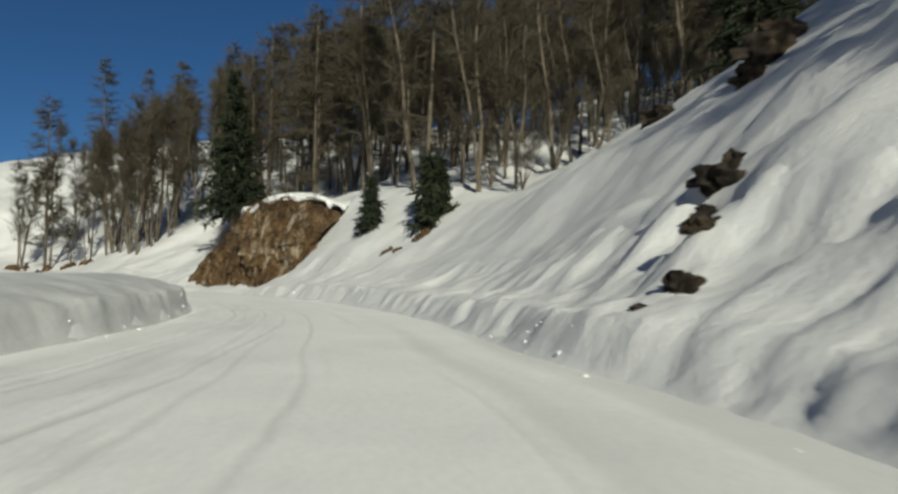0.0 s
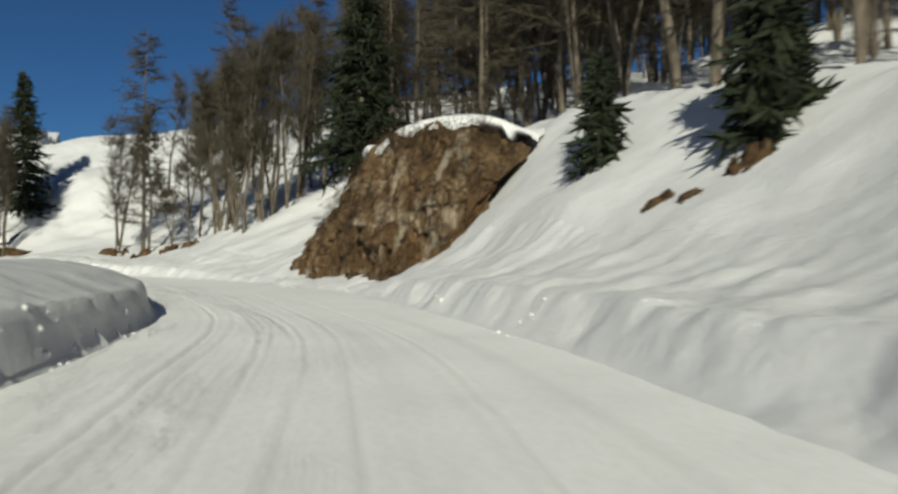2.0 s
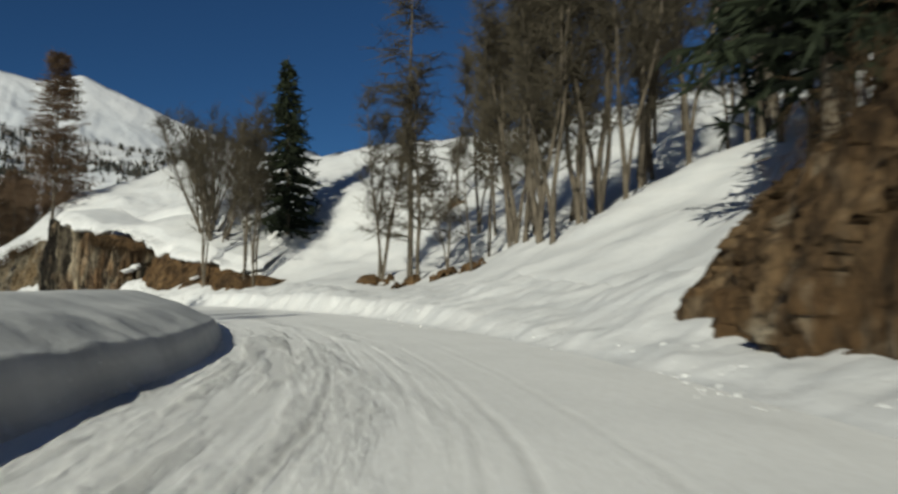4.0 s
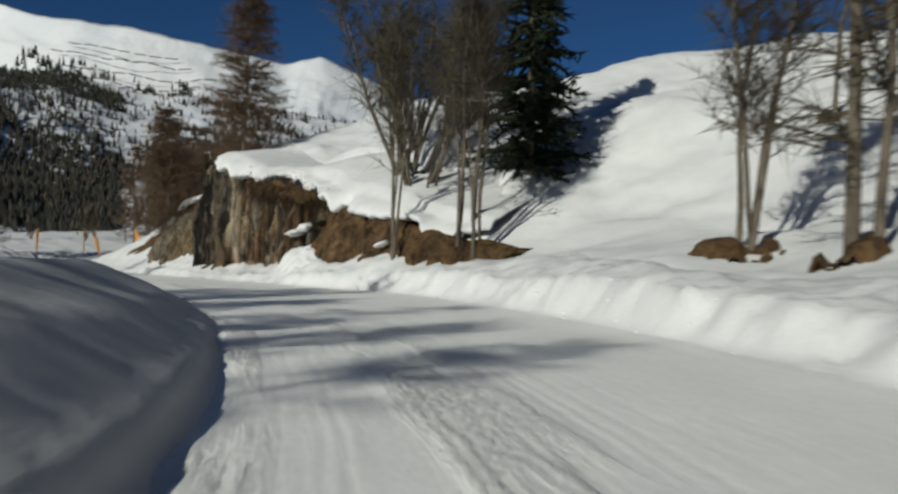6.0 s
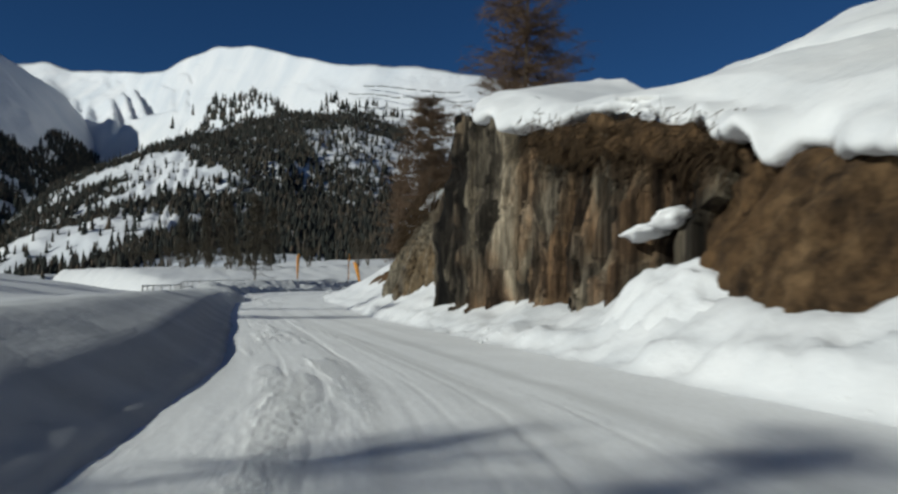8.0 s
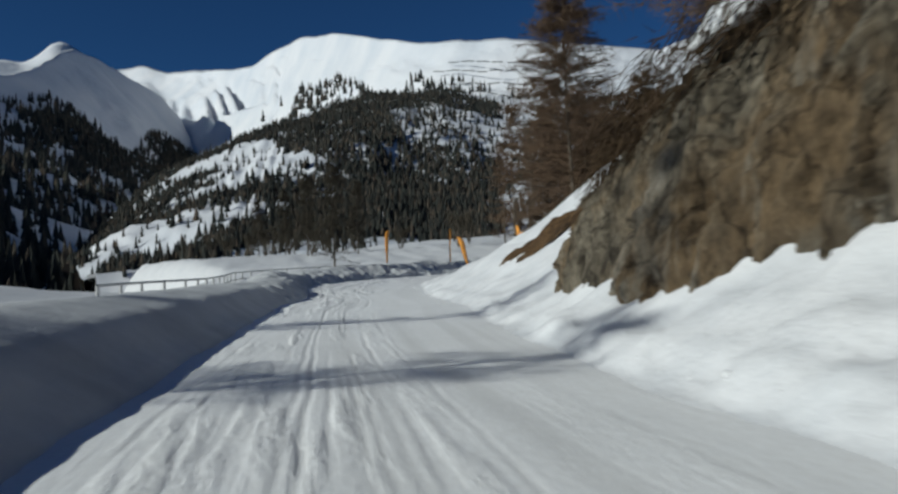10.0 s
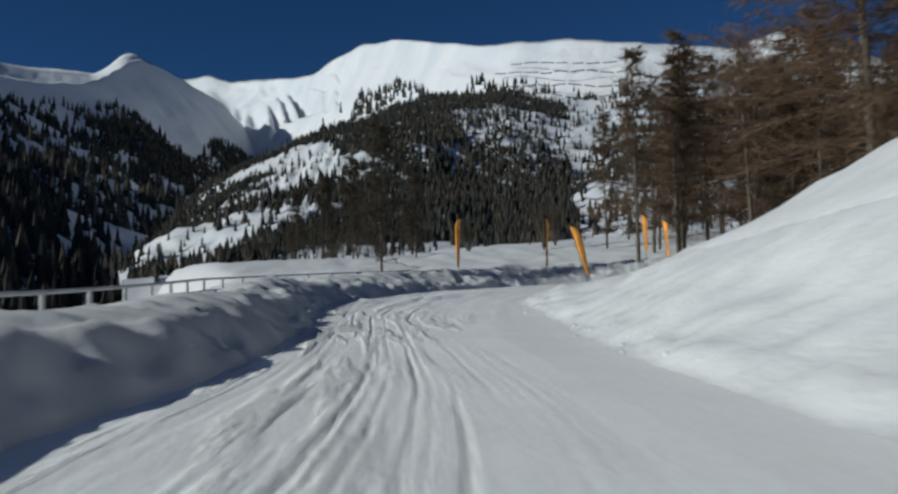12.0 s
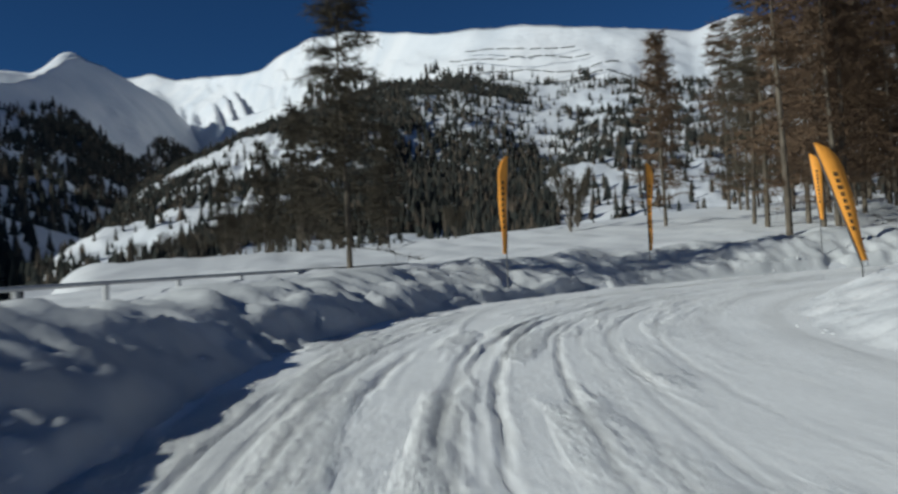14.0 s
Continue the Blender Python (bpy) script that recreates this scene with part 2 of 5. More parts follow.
def side_of(x, y, edge):
    """Distance to the right of the edge, negative to its left, and the index of the nearest place on it."""
    px, py = np.ravel(x), np.ravel(y)
    t = np.gradient(edge, axis=0)
    t /= np.linalg.norm(t, axis=1)[:, None]
    dist, near = np.empty(len(px)), np.empty(len(px), int)
    for k in range(0, len(px), 20000):
        d2 = (px[k : k + 20000, None] - edge[None, :, 0]) ** 2 + (py[k : k + 20000, None] - edge[None, :, 1]) ** 2
        i = d2.argmin(1)
        cross = t[i, 0] * (py[k : k + 20000] - edge[i, 1]) - t[i, 1] * (px[k : k + 20000] - edge[i, 0])
        d = np.sqrt(d2[np.arange(len(i)), i])
        d = np.where(d * d - cross * cross < 0.2, np.abs(cross), d)
        near[k : k + 20000], dist[k : k + 20000] = i, d * np.where(cross > 0, -1, 1)
    return dist.reshape(np.shape(x)), near.reshape(np.shape(x))


def table_height(dist, near, edge, steps, rows):
    """Heights from cross-sections: rows of a place on the edge and the heights at the distances named in steps."""
    at = [int(((edge - np.array(place)) ** 2).sum(1).argmin()) for place, _ in rows]
    grid = np.array([h for _, h in rows], float)
    index = np.arange(len(edge))
    cols = np.stack([np.interp(index, at, grid[:, k]) for k in range(grid.shape[1])], 1)
    wide = np.ones(21) / 21
    cols = np.stack([np.convolve(np.pad(c, 10, mode="edge"), wide, mode="valid") for c in cols.T], 1)
    k = np.clip(np.searchsorted(steps, dist) - 1, 0, len(steps) - 2)
    s = np.array(steps, float)
    f = np.clip((dist - s[k]) / (s[k + 1] - s[k]), 0, 1)
    g = f * f * (3 - 2 * f) * 0.35 + f * 0.65
    return cols[near, k] * (1 - g) + cols[near, k + 1] * g


def road_height(x, y):
    """The road is level and climbs through the last bend."""
    d = np.clip(-118.0 - np.asarray(x, float), 0, 60) + np.clip(np.asarray(y, float) - 80.7, 0, 90) * np.where(np.asarray(x, float) < -118, 0.8, 0)
    return 0.12 + 0.00065 * d**2 / (1 + 0.012 * d)


RIGHT_STEPS = [0, 0.6, 1.5, 2.6, 4, 8, 15, 30, 60, 120, 300, 900]
RIGHT_ROWS = [
    ((4.8, -12), (0, 0.55, 0.8, 1.5, 2.7, 6.2, 12, 20, 34, 56, 90, 120)),
    ((3.2, 11.1), (0, 0.6, 0.85, 1.5, 2.8, 6.4, 12, 18, 30, 54, 90, 120)),
    ((-0.7, 25.3), (0, 0.65, 0.8, 1.35, 2.5, 6.1, 11, 14.5, 22, 42, 90, 120)),
    ((-3.8, 33), (0, 0.7, 0.8, 1.15, 2.1, 5.5, 9.4, 12.5, 20, 40, 80, 110)),
    ((-8.1, 41.2), (0, 0.65, 0.75, 1.1, 1.75, 3.7, 6.3, 10, 18, 36, 70, 100)),
    ((-11.6, 47), (0, 0.4, 0.65, 1.3, 3.5, 7.0, 9.6, 13, 22, 38, 60, 90)),
    ((-14.6, 50.9), (0, 0.15, 0.35, 0.72, 1.2, 6, 8.5, 14.5, 25, 38, 55, 80)),
    ((-19.0, 55.5), (0, 0.15, 0.35, 0.72, 1.2, 5, 7.5, 13.5, 24, 36, 50, 70)),
    ((-24.0, 59.6), (0, 0.4, 0.8, 1.3, 2.0, 3.6, 6.8, 13, 23, 34, 45, 60)),
    ((-34.8, 67.2), (0, 0.62, 0.8, 1.06, 1.5, 3.5, 7, 13, 23, 36, 46, 50)),
    ((-41.0, 70.4), (0, 0.8, 1, 1.06, 1.15, 1.7, 4.8, 12.5, 24, 37, 46, 50)),
    ((-49.9, 73.8), (0, 0.8, 1, 1.09, 1.2, 2.2, 6, 13, 24, 37, 46, 50)),
    ((-55.0, 74.9), (0, 0.75, 1.02, 1.25, 1.7, 3.6, 8.0, 15, 22, 30, 36, 40)),
    ((-60.0, 74.9), (0, 0.52, 1.12, 1.55, 2.4, 6.4, 10.4, 15.5, 22, 30, 36, 40)),
    ((-66.0, 74.8), (0, 0.37, 0.85, 1.2, 1.9, 8.0, 11.2, 14.5, 20, 30, 36, 40)),
    ((-74.0, 75.2), (0, 0.3, 0.6, 0.8, 1.5, 8.2, 11.0, 14, 19, 28, 36, 40)),
    ((-80.0, 76.5), (0, 0.32, 0.75, 1.89, 3.4, 5.2, 7.2, 11, 19, 28, 36, 40)),
    ((-90.0, 77.1), (0, 0.29, 0.7, 1.39, 2.3, 4.8, 8, 14, 20, 28, 36, 40)),
    ((-97.0, 78), (0, 0.29, 0.7, 1.52, 2.6, 6.2, 12.6, 20, 22, 28, 36, 40)),
    ((-108.0, 78.7), (0, 0.29, 0.7, 1.43, 2.4, 5.4, 9.6, 14, 16, 22, 30, 40)),
    ((-118.0, 80.2), (0, 0.25, 0.6, 0.9, 1.3, 2.2, 3.5, 5, 8, 14, 26, 40)),
    ((-126.5, 81.5), (0, 0.21, 0.5, 0.63, 0.8, 1, 1.6, 2.4, 4, 9, 22, 40)),
    ((-138.4, 96.2), (0, 0.25, 0.6, 0.69, 0.8, 1, 1.6, 2.4, 4, 9, 22, 40)),
]
LEFT_STEPS = [0, 0.17, 1.1, 2.2, 3.6, 5, 8, 16, 40, 120, 400]
LEFT_ROWS = [
    ((-5.6, -12), (0, 0.6, 0.86, 0.98, 1.0, 0.85, 0.5, -0.3, -2, -9, -30)),
    ((-7.2, 25.6), (0, 0.66, 0.95, 1.08, 1.12, 1.0, 0.6, -0.3, -2, -9, -30)),
    ((-20.6, 47.1), (0, 0.55, 0.88, 1.04, 1.05, 0.95, 0.6, -0.3, -2, -9, -30)),
    ((-42.0, 63.2), (0, 0.11, 0.58, 1.0, 1.04, 0.9, 0.6, -0.3, -2, -9, -30)),
    ((-54.0, 66.6), (0, 0.09, 0.53, 0.95, 0.93, 0.75, 0.55, 0.3, 0.4, 1.5, 2)),
    ((-64.2, 68.1), (0, 0.1, 0.6, 0.92, 0.86, 0.75, 0.7, 1.0, 2.0, 3.0, 3)),
    ((-80.0, 71.3), (0, 0.1, 0.64, 0.9, 0.84, 0.8, 1.1, 2.1, 3.2, 4.0, 3)),
    ((-94.5, 72.3), (0, 0.11, 0.66, 0.8, 0.72, 0.65, 1.2, 2.4, 3.4, 4.0, 3)),
    ((-104.0, 71.5), (0, 0.12, 0.67, 0.8, 0.7, 0.5, 0.5, 1.5, 2.6, 3.0, 0)),
    ((-116.4, 73.4), (0, 0.12, 0.66, 0.75, 0.6, 0.36, -0.2, 0.5, 1.5, -2, -20)),
    ((-127.5, 74.1), (0, 0.14, 0.7, 0.9, 0.76, 0.48, 0.0, -0.3, -2, -9, -30)),
    ((-136.0, 76.1), (0, 0.13, 0.65, 1.05, 1.1, 0.9, 0.7, 0.3, 0.0, -2, -20)),
    ((-144.2, 84.5), (0, 0.4, 0.7, 1.1, 1.3, 1.3, 1.35, 1.5, 1.9, 3, 0)),
    ((-145.0, 100.2), (0, 0.4, 0.7, 1.1, 1.3, 1.3, 1.4, 1.7, 3, 8, 14)),
]


def ground_height(x, y):
    x, y = np.asarray(x, float), np.asarray(y, float)
    dr, ir = side_of(x, y, RIGHT_EDGE)
    dl, il = side_of(x, y, LEFT_EDGE)
    dl = -dl
    base = road_height(x, y)
    far = np.clip((np.maximum(dr, dl) - 60) / 100, 0, 1)
    base = base * (1 - far) + 0.12 * far
    hr = table_height(np.maximum(dr, 0), ir, RIGHT_EDGE, RIGHT_STEPS, RIGHT_ROWS)
    hl = table_height(np.maximum(dl, 0), il, LEFT_EDGE, LEFT_STEPS, LEFT_ROWS)
    right = dr > 0
    left = (dl > 0) & ~(right & (dr < dl))
    h = np.where(left, hl, np.where(right, hr, 0.0))
    out = np.where(left, dl, np.where(right, dr, 0.0))
    rough = np.clip(out / 1.5, 0, 1)
    lump = fbm(x, y, 3.2, 4) * 0.5 * np.interp(x, [-12, -4], [0.8, 0.32]) + fbm(x + 50, y, 0.9, 3) * 0.12
    debris = np.clip((x + 8) / 6, 0, 1) * np.clip((24 - y) / 6, 0, 1) * np.clip((out - 1.2) / 1.5, 0, 1)
    ridge = 1 - np.abs(fbm(x + 0.35 * y, y, 3.4, 3)) * 3.4
    lump = lump + debris * (np.clip(ridge, -0.2, 1) * 0.28 + np.clip(fbm(x + 80, y, 1.3, 4) * 1.6, -0.12, 0.5) * 0.55)
    roll = fbm(x, y + 90, 9.0, 3) * np.clip(out / 9, 0, 1) * 1.1
    roll = roll + fbm(x + 300, y, 60.0, 3) * np.clip((out - 30) / 90, 0, 1) * 9
    soft = np.where(left, np.interp(x, [-125, -112, -100, -60, -10], [0.9, 0.5, 0.12, 0.12, 0.2]), np.interp(x, [-104, -88], [0.4, 1.0]))
    z = base + h + rough * lump * soft + roll * np.where(left, 0.12, 1.0)
    gorge = np.clip((66.2 + (x + 150.0) * 0.25 - y) / 24.0, 0, 1) * np.clip((-116.0 - x) / 35.0, 0, 1) * np.clip((out - 6.0) / 12.0, 0, 1)
    z = z - np.where(left, gorge * gorge * (3 - 2 * gorge) * 45.0, 0.0)
    return np.where(out > 0, z, base - 0.12)


# ---- meshes ----
def mesh_object(name, verts, faces, mat, parent=None, smooth=True):
    me = bpy.data.meshes.new(name)
    me.from_pydata([tuple(v) for v in verts], [], [tuple(f) for f in faces])
    me.materials.append(mat)
    if smooth:
        me.polygons.foreach_set("use_smooth", np.ones(len(me.polygons), bool))
    me.update()
    ob = new(name, me)
    ob.parent = parent
    return ob


def grid_object(name, xs, ys, zs, mat, parent=None):
    """A sheet of quads from three arrays of the same two dimensions."""
    n, m = xs.shape
    me = bpy.data.meshes.new(name)
    verts = np.stack([xs, ys, zs], -1).reshape(-1, 3)
    i = (np.arange(n - 1)[:, None] * m + np.arange(m - 1)[None, :]).ravel()
    quads = np.stack([i, i + m, i + m + 1, i + 1], 1)
    if np.cross(verts[m] - verts[0], verts[1] - verts[0])[2] < 0 and name == "road":
        quads = quads[:, ::-1]
    me.vertices.add(len(verts))
    me.vertices.foreach_set("co", verts.ravel())
    me.loops.add(quads.size)
    me.loops.foreach_set("vertex_index", quads.ravel().astype(np.int32))
    me.polygons.add(len(quads))
    me.polygons.foreach_set("loop_start", (np.arange(len(quads)) * 4).astype(np.int32))
    me.polygons.foreach_set("use_smooth", np.ones(len(quads), bool))
    me.materials.append(mat)
    me.update(calc_edges=True)
    me.validate()
    ob = new(name, me)
    ob.parent = parent
    return ob


def graded(lo, hi, step, low_end, high_end, grow=1.18):
    mid = list(np.arange(lo, hi + step * 0.5, step))
    s, v, down = step, lo, []
    while v > low_end:
        s *= grow
        v -= s
        down.append(v)
    s, v, up = step, mid[-1], []
    while v < high_end:
        s *= grow
        v += s
        up.append(v)
    return np.array(down[::-1] + mid + up)


# ground: one sheet, fine along the road
gx, gy = np.meshgrid(graded(-150, 12, 0.42, -4200, 4200, 1.22), graded(4, 100, 0.42, -4200, 4200, 1.22), indexing="ij")
gz = ground_height(gx, gy)
by_road = np.maximum(side_of(gx, gy, RIGHT_EDGE)[0], -side_of(gx, gy, LEFT_EDGE)[0])
gz = gz - 0.22 * np.clip((3.5 - by_road) / 0.8, 0, 1) * (by_road > -1.0)
ground = grid_object("ground", gx, gy, gz, SNOW)
tagged(ground, "deep snow cover with ploughed banks and steep slopes beside the road", "snow", kind="structure")

def resample(edge, n):
    s = np.r_[0, np.cumsum(np.linalg.norm(np.diff(edge, axis=0), axis=1))]
    u = np.linspace(0, s[-1], n)
    return np.stack([np.interp(u, s, edge[:, 0]), np.interp(u, s, edge[:, 1])], 1)


def snow_bank(edge, sign, rough, mat, label):
    """The ploughed bank along one edge of the road: a finer strip over the ground, lumpy at its foot."""
    edge = edge[edge[:, 1] > -14]
    line = resample(edge, int(np.linalg.norm(np.diff(edge, axis=0), axis=1).sum() / 0.15))
    t = np.gradient(line, axis=0)
    t = np.stack([np.convolve(np.pad(t[:, k], 8, mode="edge"), np.ones(17) / 17, mode="valid") for k in range(2)], 1)
    t /= np.linalg.norm(t, axis=1)[:, None]
    out = np.stack([t[:, 1], -t[:, 0]], 1) * sign
    d = np.array([-0.35, -0.12, 0.02, 0.1, 0.18, 0.27, 0.36, 0.46, 0.57, 0.7, 0.85, 1.0, 1.18, 1.4, 1.65, 1.9, 2.2, 2.5, 2.85, 3.2, 3.55, 3.9])
    x = line[:, None, 0] + out[:, None, 0] * d
    y = line[:, None, 1] + out[:, None, 1] * d
    amount = np.interp(-x, rough[0], rough[1])
    amount = np.maximum(amount, 0.3 * np.exp(-((d / 0.4) ** 2)))
    shift = (fbm(x, y, 0.8, 3) * 0.35 + fbm(x + 9, y, 3.0, 2) * 0.35) * np.clip(d / 0.3, 0, 1) * np.clip((3.4 - d) / 1.5, 0, 1) * amount
    z = ground_height(x + out[:, None, 0] * shift, y + out[:, None, 1] * shift)
    lumps = fbm(x, y, 0.55, 4) * 0.20 + np.abs(fbm(x + 40, y, 0.28, 3)) * 0.10
    z = z + lumps * amount * np.clip((d + 0.05) / 0.25, 0, 1) * np.clip((3.6 - d) / 1.2, 0, 1)
    z = np.where(d < 0, road_height(x, y) + 0.25 * d + 0.012, z) - 0.4 * np.clip((d - 3.4) / 0.5, 0, 1)
    ob = grid_object("snow_bank", x, y, z, mat)
    return tagged(ob, label, "snow bank", kind="structure")


bank_left = snow_bank(LEFT_EDGE, -1, ([-5, 20, 45, 60, 94, 103, 112, 150], [0.4, 0.3, 0.15, 0.08, 0.2, 0.7, 1.1, 1.3]), SHADED_BANK_SNOW, "ploughed snow bank with a steep face towards the road")
bank_right = snow_bank(RIGHT_EDGE, 1, ([-5, 5, 20, 45, 70, 95, 110, 150], [0.7, 0.4, 0.45, 0.9, 0.9, 0.4, 0.5, 0.7]), SNOW, "low lumpy berm of ploughed snow at the foot of the slope")

# road: packed snow with ruts that follow its course
centre_n, across_n = 1250, 180
le, re_ = resample(LEFT_EDGE[LEFT_EDGE[:, 1] > -14], centre_n), resample(RIGHT_EDGE[RIGHT_EDGE[:, 1] > -14], centre_n)
across = np.linspace(-0.03, 1.03, across_n)
rx = le[:, None, 0] * (1 - across) + re_[:, None, 0] * across
ry = le[:, None, 1] * (1 - across) + re_[:, None, 1] * across
along = np.arange(centre_n)[:, None] * (220.0 / centre_n) + 0 * across
lateral = across[None, :] * 7.8 + 0 * along
worn = np.interp(-rx, [-5, 5, 14, 45, 60, 95, 115, 150], [0.4, 0.5, 1.0, 0.9, 0.9, 1.0, 1.3, 1.4])
ruts = fbm(lateral * 2.0, along * 0.05, 1.6, 3) * 0.004 + fbm(rx, ry, 2.2, 3) * 0.02
rs = np.random.RandomState(17)
for k in range(34):
    middle = rs.choice([0.9, 1.5, 2.2, 2.8, 3.3, 3.9, 4.5, 5.4]) + rs.uniform(-0.35, 0.35) + fbm(along, along * 0 + 13 * k, 40.0, 2) * 0.55
    deep = np.clip(fbm(along, along * 0 + 7 * k + 3, 6.0, 3) + rs.uniform(-0.05, 0.15), 0, 0.35) * rs.uniform(0.014, 0.03) * np.interp(middle, [0.6, 1.2, 4.0, 5.0], [0.6, 1.0, 1.0, 0.25])
    edge_wide = rs.uniform(0.03, 0.05)
    d = np.abs(lateral - middle + fbm(rx, ry, 0.5, 3) * 0.06)
    ruts = ruts + deep * worn * np.interp(-rx, [-5, 5, 30, 100, 114, 126], [0.8, 0.7, 0.8, 1.0, 1.5, 2.2]) * (-np.exp(-((d / edge_wide) ** 2)) + 0.3 * np.exp(-(((d - 2.0 * edge_wide) / (0.8 * edge_wide)) ** 2)))
for middle, deep in ((1.35, 0.032), (1.9, 0.016), (2.5, 0.018), (3.2, 0.02), (3.7, 0.012), (4.3, 0.014), (5.6, 0.012)):
    d = np.abs(lateral - middle - fbm(along, along * 0 + middle * 31, 18.0, 2) * 0.9 + fbm(rx, ry, 0.5, 3) * 0.05)
    ruts = ruts + deep * np.interp(-rx, [-6, 14, 26], [1, 1, 0]) * np.clip(fbm(along + 5, along * 0 + middle * 9, 7.0, 2) * 1.5 + 0.7, 0, 1) * (-np.exp(-((d / 0.05) ** 2)) + 0.35 * np.exp(-(((d - 0.11) / 0.05) ** 2)))
churned = np.clip(1.15 - lateral / 4.6, 0.06, 1) * np.clip(fbm(lateral, along * 0.10, 1.5, 3) * 1.8 + 0.55, 0.1, 1)
churned = np.maximum(churned, np.interp(-rx, [98, 118], [0, 0.6]) * np.clip(fbm(rx + 60, ry, 3.0, 3) + 0.7, 0, 1) * np.clip((6.4 - lateral) / 2, 0.2, 1))
churned = churned * np.clip((fbm(lateral + 17, along * 0.2, 0.5, 4) + 0.2) * 2.2, 0.2, 1)
# track value: higher in sunk ruts and along broad streaks
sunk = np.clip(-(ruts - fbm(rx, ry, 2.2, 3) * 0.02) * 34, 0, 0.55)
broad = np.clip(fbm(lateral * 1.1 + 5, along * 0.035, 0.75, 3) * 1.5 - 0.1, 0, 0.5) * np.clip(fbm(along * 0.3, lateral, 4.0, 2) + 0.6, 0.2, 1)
ruts = ruts + fbm(rx, ry, 0.30, 3) * 0.046 * churned * worn
road = grid_object("road", rx, ry, road_height(rx, ry) + ruts, ROAD)
layer = road.data.attributes.new("churn", "FLOAT", "POINT")
layer.data.foreach_set("value", np.ravel(np.clip(churned * worn, 0, 1)).astype(np.float32))
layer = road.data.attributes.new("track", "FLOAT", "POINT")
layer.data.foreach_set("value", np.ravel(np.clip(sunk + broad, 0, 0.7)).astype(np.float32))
tagged(road, "road of packed snow with tyre ruts between banks", "road", kind="structure")

# ---- distance: mountains, valley hill, forest ----
HUB = np.array([-100.0, 75.2])


def polar(az, r):
    a = np.radians(az)
    return HUB[0] - np.sin(a) * r, HUB[1] + np.cos(a) * r


def ridge_sheet(name, profile, r0, r1, z0, naz, nr, power, mat, rough, gully, back=1.25, reach=None):
    """A slope that climbs from r0 to a skyline at r1 and falls behind it. profile: azimuth and elevation of the skyline, in degrees."""
    prof = np.array(sorted(profile))
    az = np.linspace(prof[0, 0], prof[-1, 0], naz)
    el = np.interp(az, prof[:, 0], prof[:, 1])
    el = np.convolve(np.pad(el, 2, mode="edge"), np.ones(5) / 5, mode="valid")
    r1 = np.full((naz, 1), float(r1))
    top = r1 * np.tan(np.radians(el))[:, None]
    f = np.r_[np.linspace(0, 1, nr), np.linspace(1.02, 2, nr // 4)][None, :]
    r = np.where(f <= 1, r0 + (r1 - r0) * f, r1 + (f - 1) * (back - 1) * r1)
    x, y = polar(az[:, None], r)
    up = np.where(f <= 1, np.clip(f, 0, 1) ** power, 1 - (f - 1) * 0.8)
    mask = np.clip(f * 3, 0, 1) * np.where(f <= 1, 1 - 0.75 * np.clip(f, 0, 1) ** 4, 0.5)
    n = fbm(x, y, rough, 5) * rough * 0.26 + (0.5 - np.abs(fbm(x + 900, y, rough * 0.5, 4))) * rough * 0.12
    bend = az[:, None] + f * 5 + fbm(x, y, 300.0, 2) * 3
    flute = np.exp(-(((az[:, None] - 93.5) / 3.0) ** 2))
    g = (0.5 + 0.5 * np.sin(bend * 5.2 + 1.5 * np.sin(bend * 1.7))) * gully * 0.4 * (0.04 + 1.2 * flute) * np.clip(fbm(x, y + 500, 160.0, 3) * 2 + 0.5, 0, 1)
    z = z0 + (top - z0) * up + (n - g) * mask
    skirt = z.copy()
    skirt[:, 0] -= 150.0
    x[:, 0], y[:, 0] = polar(az, r0 * 0.72)
    if reach:
        k = np.interp(az, *np.array(reach).T)
        k = np.convolve(np.pad(k, 45, mode="edge"), np.ones(91) / 91, mode="valid")[:, None]
        return grid_object(name, HUB[0] + (x - HUB[0]) * k, HUB[1] + (y - HUB[1]) * k, 1.25 + (skirt - 1.25) * k, mat), az, x, y, z, f
    return grid_object(name, x, y, skirt, mat), az, x, y, z, f


SKYLINE = [(30, 6), (40, 9), (46, 10.5), (49.9, 11.6), (53.4, 12.8), (57.2, 14.6), (60.1, 15.7), (62.8, 14.9), (67.1, 15.6), (71.1, 16.36), (74.7, 16.81), (78, 16.74), (81, 16.33), (83.9, 16.45), (87, 16.78), (89.3, 16.5),
           (91.4, 15.55), (92.7, 14.46), (95.9, 14.05), (98.6, 13.66), (100, 14.15), (101.7, 13.66), (102.8, 13.8), (103.6, 14.45), (104.6, 15.1), (105.4, 15.15), (106.2, 14.4), (107.1, 13.78), (109.8, 13.79), (112.1, 13.55), (120, 14.5), (135, 15), (150, 14)]
VALLEY_HILL = [(106.5, -0.5), (105.6, 0.6), (104.5, 2.4), (101.9, 5.3), (99.6, 7.4), (96.4, 8.9), (94, 10.0), (89.9, 11.4), (86.6, 12.5), (84, 13.2), (79, 13.4), (76.1, 12.6), (73.3, 12.2), (69.2, 12.6),
               (60, 11.6), (50, 10.6), (36, 9.4)]
NEARER = 0.684
MOUNTAIN_REACH = [(30, 0.26), (75, 0.28), (86, 0.36), (91, 0.6), (95, 1.35), (104, 1.35), (112, 1.2)]
